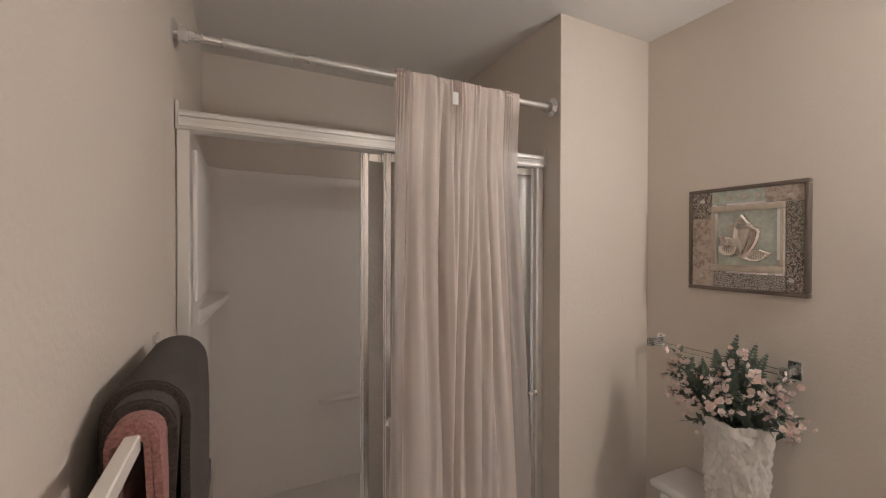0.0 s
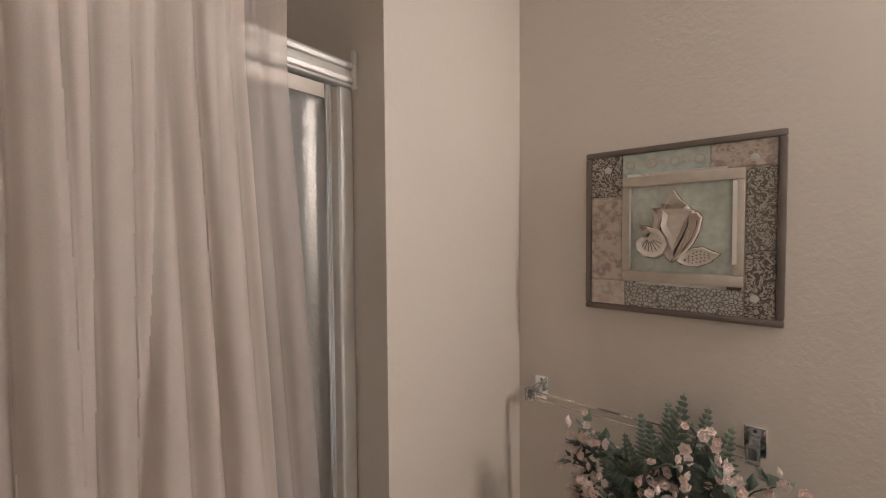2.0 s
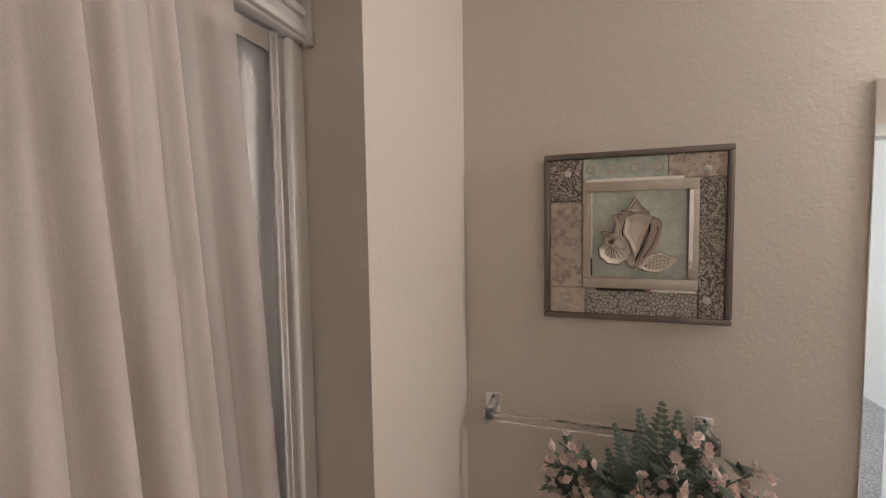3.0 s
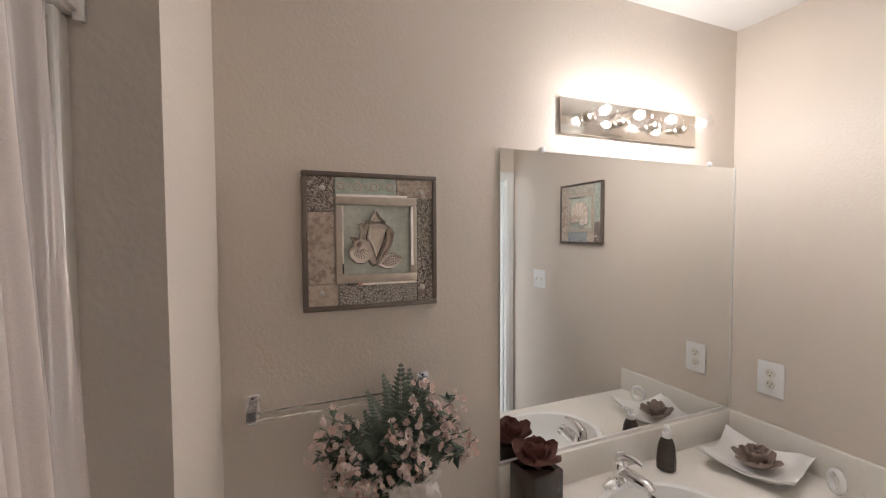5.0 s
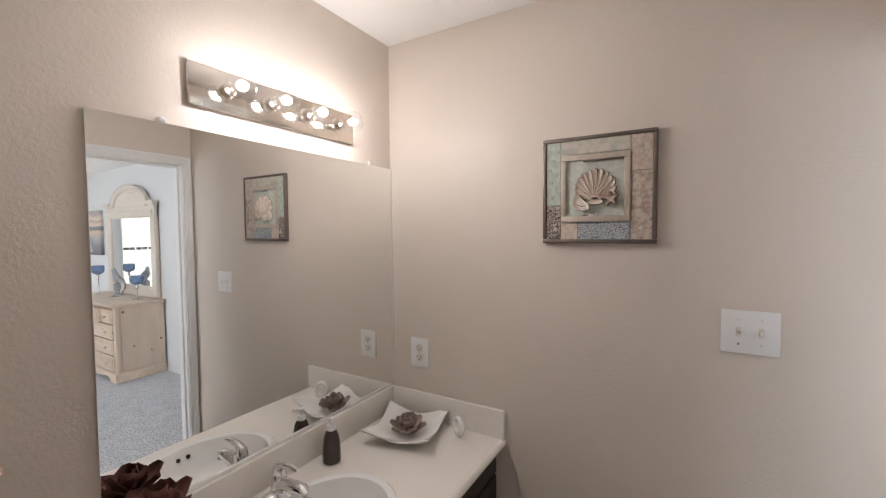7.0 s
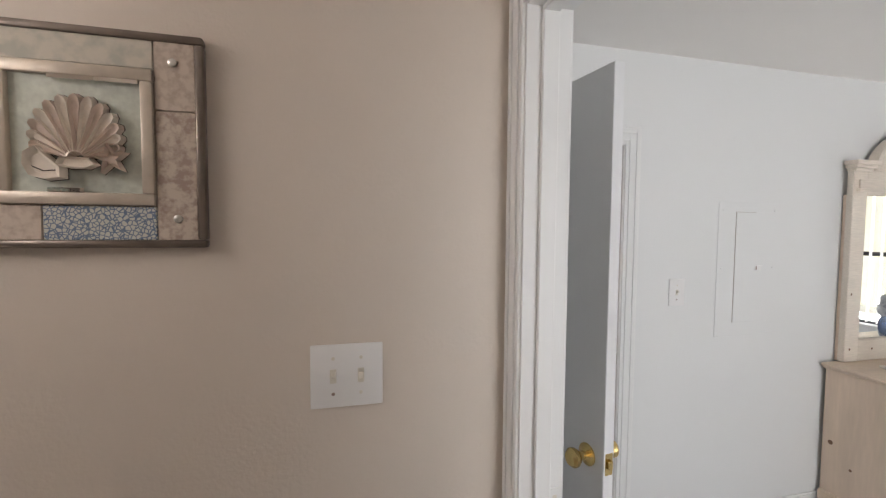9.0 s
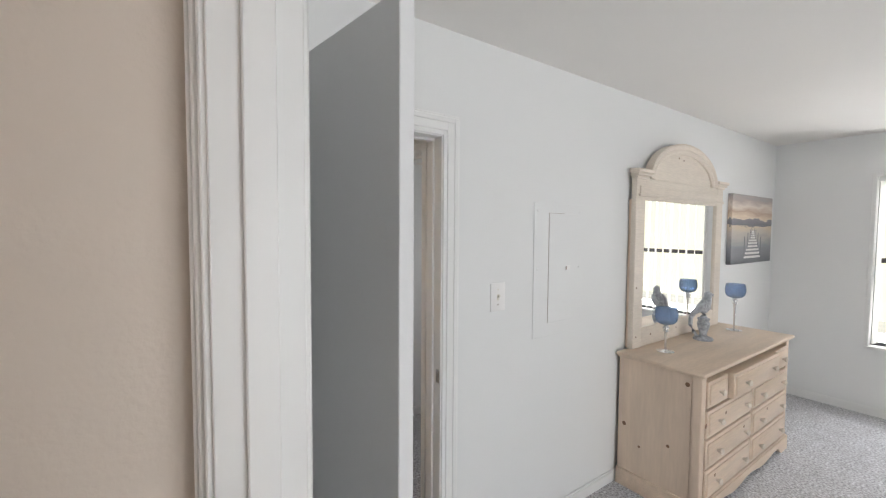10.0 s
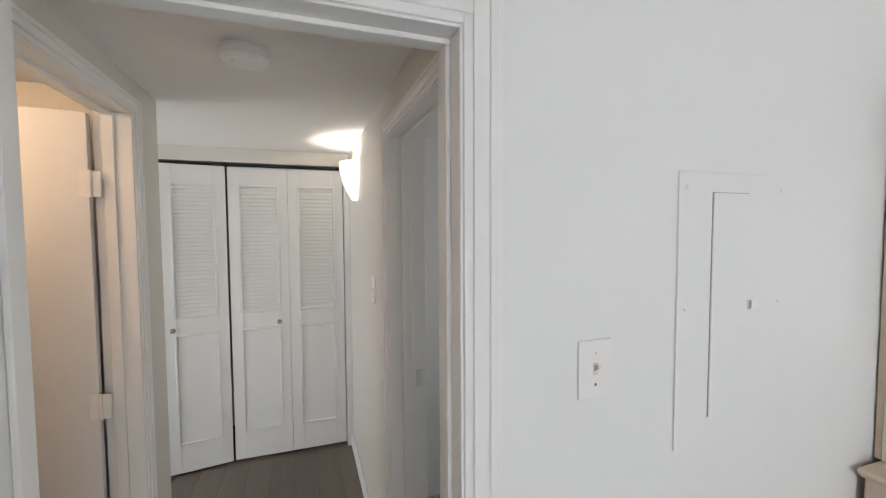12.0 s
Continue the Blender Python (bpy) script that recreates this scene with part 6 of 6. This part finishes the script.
def conch_scene(p, c, a, b):
    g = lambda *pts: placed(c, a, b, pts)
    raised("conch_body", p, g((-0.09, 0.84), (-0.25, 0.56), (-0.37, 0.54), (-0.35, 0.46), (-0.56, 0.45), (-0.51, 0.27), (-0.55, 0.05), (-0.46, -0.20), (-0.30, -0.55), (-0.24, -0.70), (-0.14, -0.78), (-0.02, -0.70),
                              (0.12, -0.50), (0.22, -0.25), (0.26, 0.05), (0.30, 0.38), (0.18, 0.50), (0.05, 0.64)), M_SHELL, 0.017, 0.027, 0.72)
    raised("conch_crown", p, g((-0.09, 0.86), (-0.27, 0.57), (-0.14, 0.52), (0.02, 0.54), (0.20, 0.51), (0.05, 0.64)), M_SHELL, 0.024, 0.031, 0.6)
    raised("conch_shoulder", p, g((-0.30, 0.42), (-0.12, 0.47), (0.12, 0.46), (0.33, 0.38), (0.22, 0.28), (0.10, 0.05), (0.0, -0.25), (-0.10, -0.55), (-0.22, -0.20), (-0.36, 0.05)), M_SHELL, 0.024, 0.031, 0.62)
    raised("conch_lip", p, g((0.22, 0.36), (0.38, 0.36), (0.47, 0.24), (0.44, 0.08), (0.40, -0.10), (0.28, -0.36), (0.08, -0.62), (-0.10, -0.76), (0.02, -0.45), (0.14, -0.20), (0.22, 0.04)), M_LIP, 0.023, 0.031, 0.7)
    for x, z, d in ((-0.54, 0.46, 0.10), (-0.36, 0.56, 0.08), (0.32, 0.40, -0.09), (0.20, 0.53, -0.07)):
        raised("conch_spike", p, g((x, z), (x + d, z - 0.13), (x + d * 1.6, z + 0.02)), M_SHELL, 0.024, 0.030, 0.6)
    raised("nautilus_shell", p, g((-0.74, -0.05), (-0.60, 0.04), (-0.36, 0.0), (-0.23, -0.16), (-0.17, -0.36), (-0.25, -0.56), (-0.44, -0.68), (-0.68, -0.66), (-0.85, -0.50), (-0.87, -0.30), (-0.74, -0.18)), M_SHELL, 0.022, 0.034, 0.62)
    raised("nautilus_lip", p, g((-0.82, 0.09), (-0.60, 0.05), (-0.50, -0.10), (-0.58, -0.24), (-0.72, -0.20), (-0.74, -0.05)), M_LIP, 0.026, 0.034, 0.7)
    raised("cone_shell", p, g((-0.05, -0.73), (0.09, -0.55), (0.28, -0.44), (0.47, -0.41), (0.66, -0.50), (0.80, -0.55), (0.64, -0.73), (0.38, -0.85), (0.14, -0.83)), M_SHELL, 0.018, 0.029, 0.68)
    for k in range(7):
        q = -3.0 + 0.46 * k
        stroke(p, g((-0.56 + 0.06 * math.cos(q), -0.24 + 0.05 * math.sin(q)), (-0.54 + 0.19 * math.cos(q + 0.2), -0.32 + 0.21 * math.sin(q + 0.2)), (-0.52 + 0.31 * math.cos(q + 0.3), -0.35 + 0.31 * math.sin(q + 0.3))), 0.0335, 0.0009)
    stroke(p, g((0.22, 0.36), (0.20, 0.10), (0.08, -0.22), (-0.06, -0.52), (-0.12, -0.74)), 0.0308, 0.0015)
    stroke(p, g((0.38, 0.30), (0.36, 0.06), (0.26, -0.24), (0.08, -0.52)), 0.0312, 0.0008)
    stroke(p, g((-0.28, 0.40), (-0.36, 0.10), (-0.34, -0.10), (-0.30, -0.18)), 0.0300, 0.0014)
    stroke(p, g((-0.22, 0.62), (-0.06, 0.66), (0.06, 0.63)), 0.0300, 0.0008)
    stroke(p, g((-0.16, 0.72), (-0.08, 0.74), (-0.02, 0.72)), 0.0290, 0.0008)
    for row in range(4):
        for k in range(9):
            x = 0.06 + 0.075 * k
            lo, hi = -0.80 + 0.02 * abs(k - 3), -0.46 - 0.014 * (k - 5) ** 2
            z = lo + (hi - lo) * (row + 0.5) / 4
            bm = bmesh.new()
            q = placed(c, a, b, [(x + 0.012 * (row % 2), z)])[0]
            lathe(bm, [(0.0016, 0.0), (0.0014, 0.0012)], 6, Matrix.Translation((q[0], -0.0282, q[1])) @ Matrix.Rotation(radians(90), 4, "X"))
            part("spot", bm, M_LINE, p)


def scallop_scene(p, c, a, b):
    g = lambda *pts: placed(c, a, b, pts)
    ox, oz = 0.03, -0.46
    n = 13
    for k in range(n):
        q = math.radians(22 + 136 * k / (n - 1))
        ln = 0.58 + 0.58 * math.sin(q) ** 1.3
        cq, sq, wd = math.cos(q), math.sin(q), 0.092
        o = [(0.10, -0.02), (ln * 0.86, -wd), (ln * 0.96, -wd * 0.7), (ln, 0.0), (ln * 0.96, wd * 0.7), (ln * 0.86, wd), (0.10, 0.02)]
        raised("scallop_rib", p, g(*[(ox + u * cq - v * sq, oz + u * sq + v * cq) for u, v in o]), M_SHELL if k % 2 else M_LIP, 0.017, 0.028, 0.6)
    raised("scallop_hinge", p, g((-0.20, -0.40), (0.24, -0.40), (0.36, -0.52), (0.20, -0.60), (-0.10, -0.60), (-0.28, -0.54)), M_SHELL, 0.020, 0.031, 0.7)
    raised("whelk_shell", p, g((-0.70, -0.34), (-0.52, -0.22), (-0.36, -0.40), (-0.14, -0.60), (-0.14, -0.78), (-0.40, -0.82), (-0.62, -0.76), (-0.72, -0.56)), M_SHELL, 0.022, 0.034, 0.6)
    stroke(p, g((-0.66, -0.36), (-0.52, -0.46), (-0.36, -0.42)), 0.0325)
    stroke(p, g((-0.62, -0.58), (-0.44, -0.66), (-0.24, -0.64)), 0.0335)
    o = []
    for k in range(10):
        q = math.pi / 2 + math.pi * k / 5 + 0.15
        rr = 0.30 if k % 2 == 0 else 0.11
        o.append((0.56 + rr * math.cos(q), -0.42 + rr * math.sin(q)))
    raised("starfish", p, g(*o), M_LIP, 0.022, 0.032, 0.6)


patches_a = [(-1, -0.60, 0.46, 1, F_DAM), (-0.59, 0.38, 0.71, 1, F_AQUA), (0.39, 1, 0.71, 1, F_ROSE), (0.73, 1, -0.24, 0.70, F_OLIVE), (0.73, 1, -1, -0.25, F_DAM),
             (-1, -0.60, -0.66, 0.45, F_ROSE), (-1, -0.56, -1, -0.67, F_TAN), (-0.55, 0.72, -1, -0.67, F_PEB)]
patches_b = [(-0.70, 0.62, 0.72, 1, F_SAGE), (0.63, 1, 0.32, 1, F_TAN), (0.63, 1, -1, 0.31, F_ROSE), (-1, -0.71, -0.30, 1, F_AQUA), (-1, -0.71, -1, -0.31, F_DAM), (-0.70, -0.36, -1, -0.66, F_TAN), (-0.35, 0.62, -1, -0.66, F_BLUE)]
PA = picture("framed mixed-media picture of conch shells on aqua", pose(XV, 1.539, 1.623, 0, 0, -90), 0.373, 0.371, patches_a, conch_scene, (-0.59, 0.72, -0.66, 0.70), (-0.47, 0.61, -0.53, 0.57),
             ((-0.57, 0.56, 0.70, 0.735), (0.61, 0.655, -0.40, 0.56), (-0.42, 0.70, -0.70, -0.665), (-0.495, -0.475, -0.50, 0.55)))
PB = picture("framed mixed-media picture of a scallop and starfish", pose(0.803, 0.0, 1.762, 0, 0, 180), 0.379, 0.379, patches_b, scallop_scene, (-0.70, 0.62, -0.65, 0.71), (-0.59, 0.51, -0.53, 0.59),
             ((-0.25, 0.50, 0.55, 0.588), (-0.28, 0.02, -0.528, -0.49)))
for k, (x, z) in enumerate(((-0.84, 0.62), (-0.93, 0.44), (-0.78, 0.34), (-0.91, 0.18), (-0.78, 0.06), (-0.88, -0.12))):
    bm = bmesh.new()
    lathe(bm, [(0.0050, -0.0002), (0.0054, 0.0010), (0.0076, 0.0010), (0.0080, -0.0002)], 4, Matrix.Translation((x * 0.1755, -0.020, z * 0.1755)) @ Matrix.Rotation(radians(90), 4, "X") @ Matrix.Rotation(radians(45), 4, "Z"))
    part("motif", bm, M_SAGE, PB, "stamped square motif")
W2, H2 = 0.373 / 2 - 0.014, 0.371 / 2 - 0.014
for k in range(7):
    bm = bmesh.new()
    r = 0.0115 if k % 2 == 0 else 0.0065
    lathe(bm, [(r * 0.55, -0.0002), (r * 0.6, 0.0012), (r * 0.9, 0.0012), (r, -0.0002)], 20 if k % 2 == 0 else 4, Matrix.Translation(((-0.50 + 0.13 * k) * W2, -0.020, 0.862 * H2)) @ Matrix.Rotation(radians(90), 4, "X"))
    part("motif", bm, M_PGOLD, PA, "stamped ring or square motif")
for k in range(9):
    bm = bmesh.new()
    lathe(bm, [(0.0040, -0.0002), (0.0044, 0.0010), (0.0064, 0.0010), (0.0070, -0.0002)], 16, Matrix.Translation(((0.50 + 0.105 * (k % 4) + 0.05 * (k // 4)) * W2, -0.020, (0.93 - 0.072 * (k // 4)) * H2)) @ Matrix.Rotation(radians(90), 4, "X"))
    part("motif", bm, M_PGOLD, PA)
# ---- hall floor planks ----
rn = random.Random(3)
x = -1.02
shared = {}
while x < 0.95:
    y = -4.0 + rn.uniform(0, 0.9)
    w = 0.148
    ys = [-4.05]
    while ys[-1] < YB - 0.115:
        ys.append(min(YB - 0.06, ys[-1] + rn.choice((0.9, 1.2, 0.6))))
    for a, c in zip(ys, ys[1:]):
        key = round(c - a, 3)
        if key not in shared:
            bm = bmesh.new()
            box(bm, 0, w - 0.002, 0, c - a - 0.002, -0.006, 0.0, bev=0.0008)
            o = part("plank", bm, M_PLANK, hall_floor)
            shared[key] = o.data
        else:
            o = new("plank", shared[key])
            o.parent = hall_floor
        o.matrix_basis = pose(x, a, 0.0)
    x += w
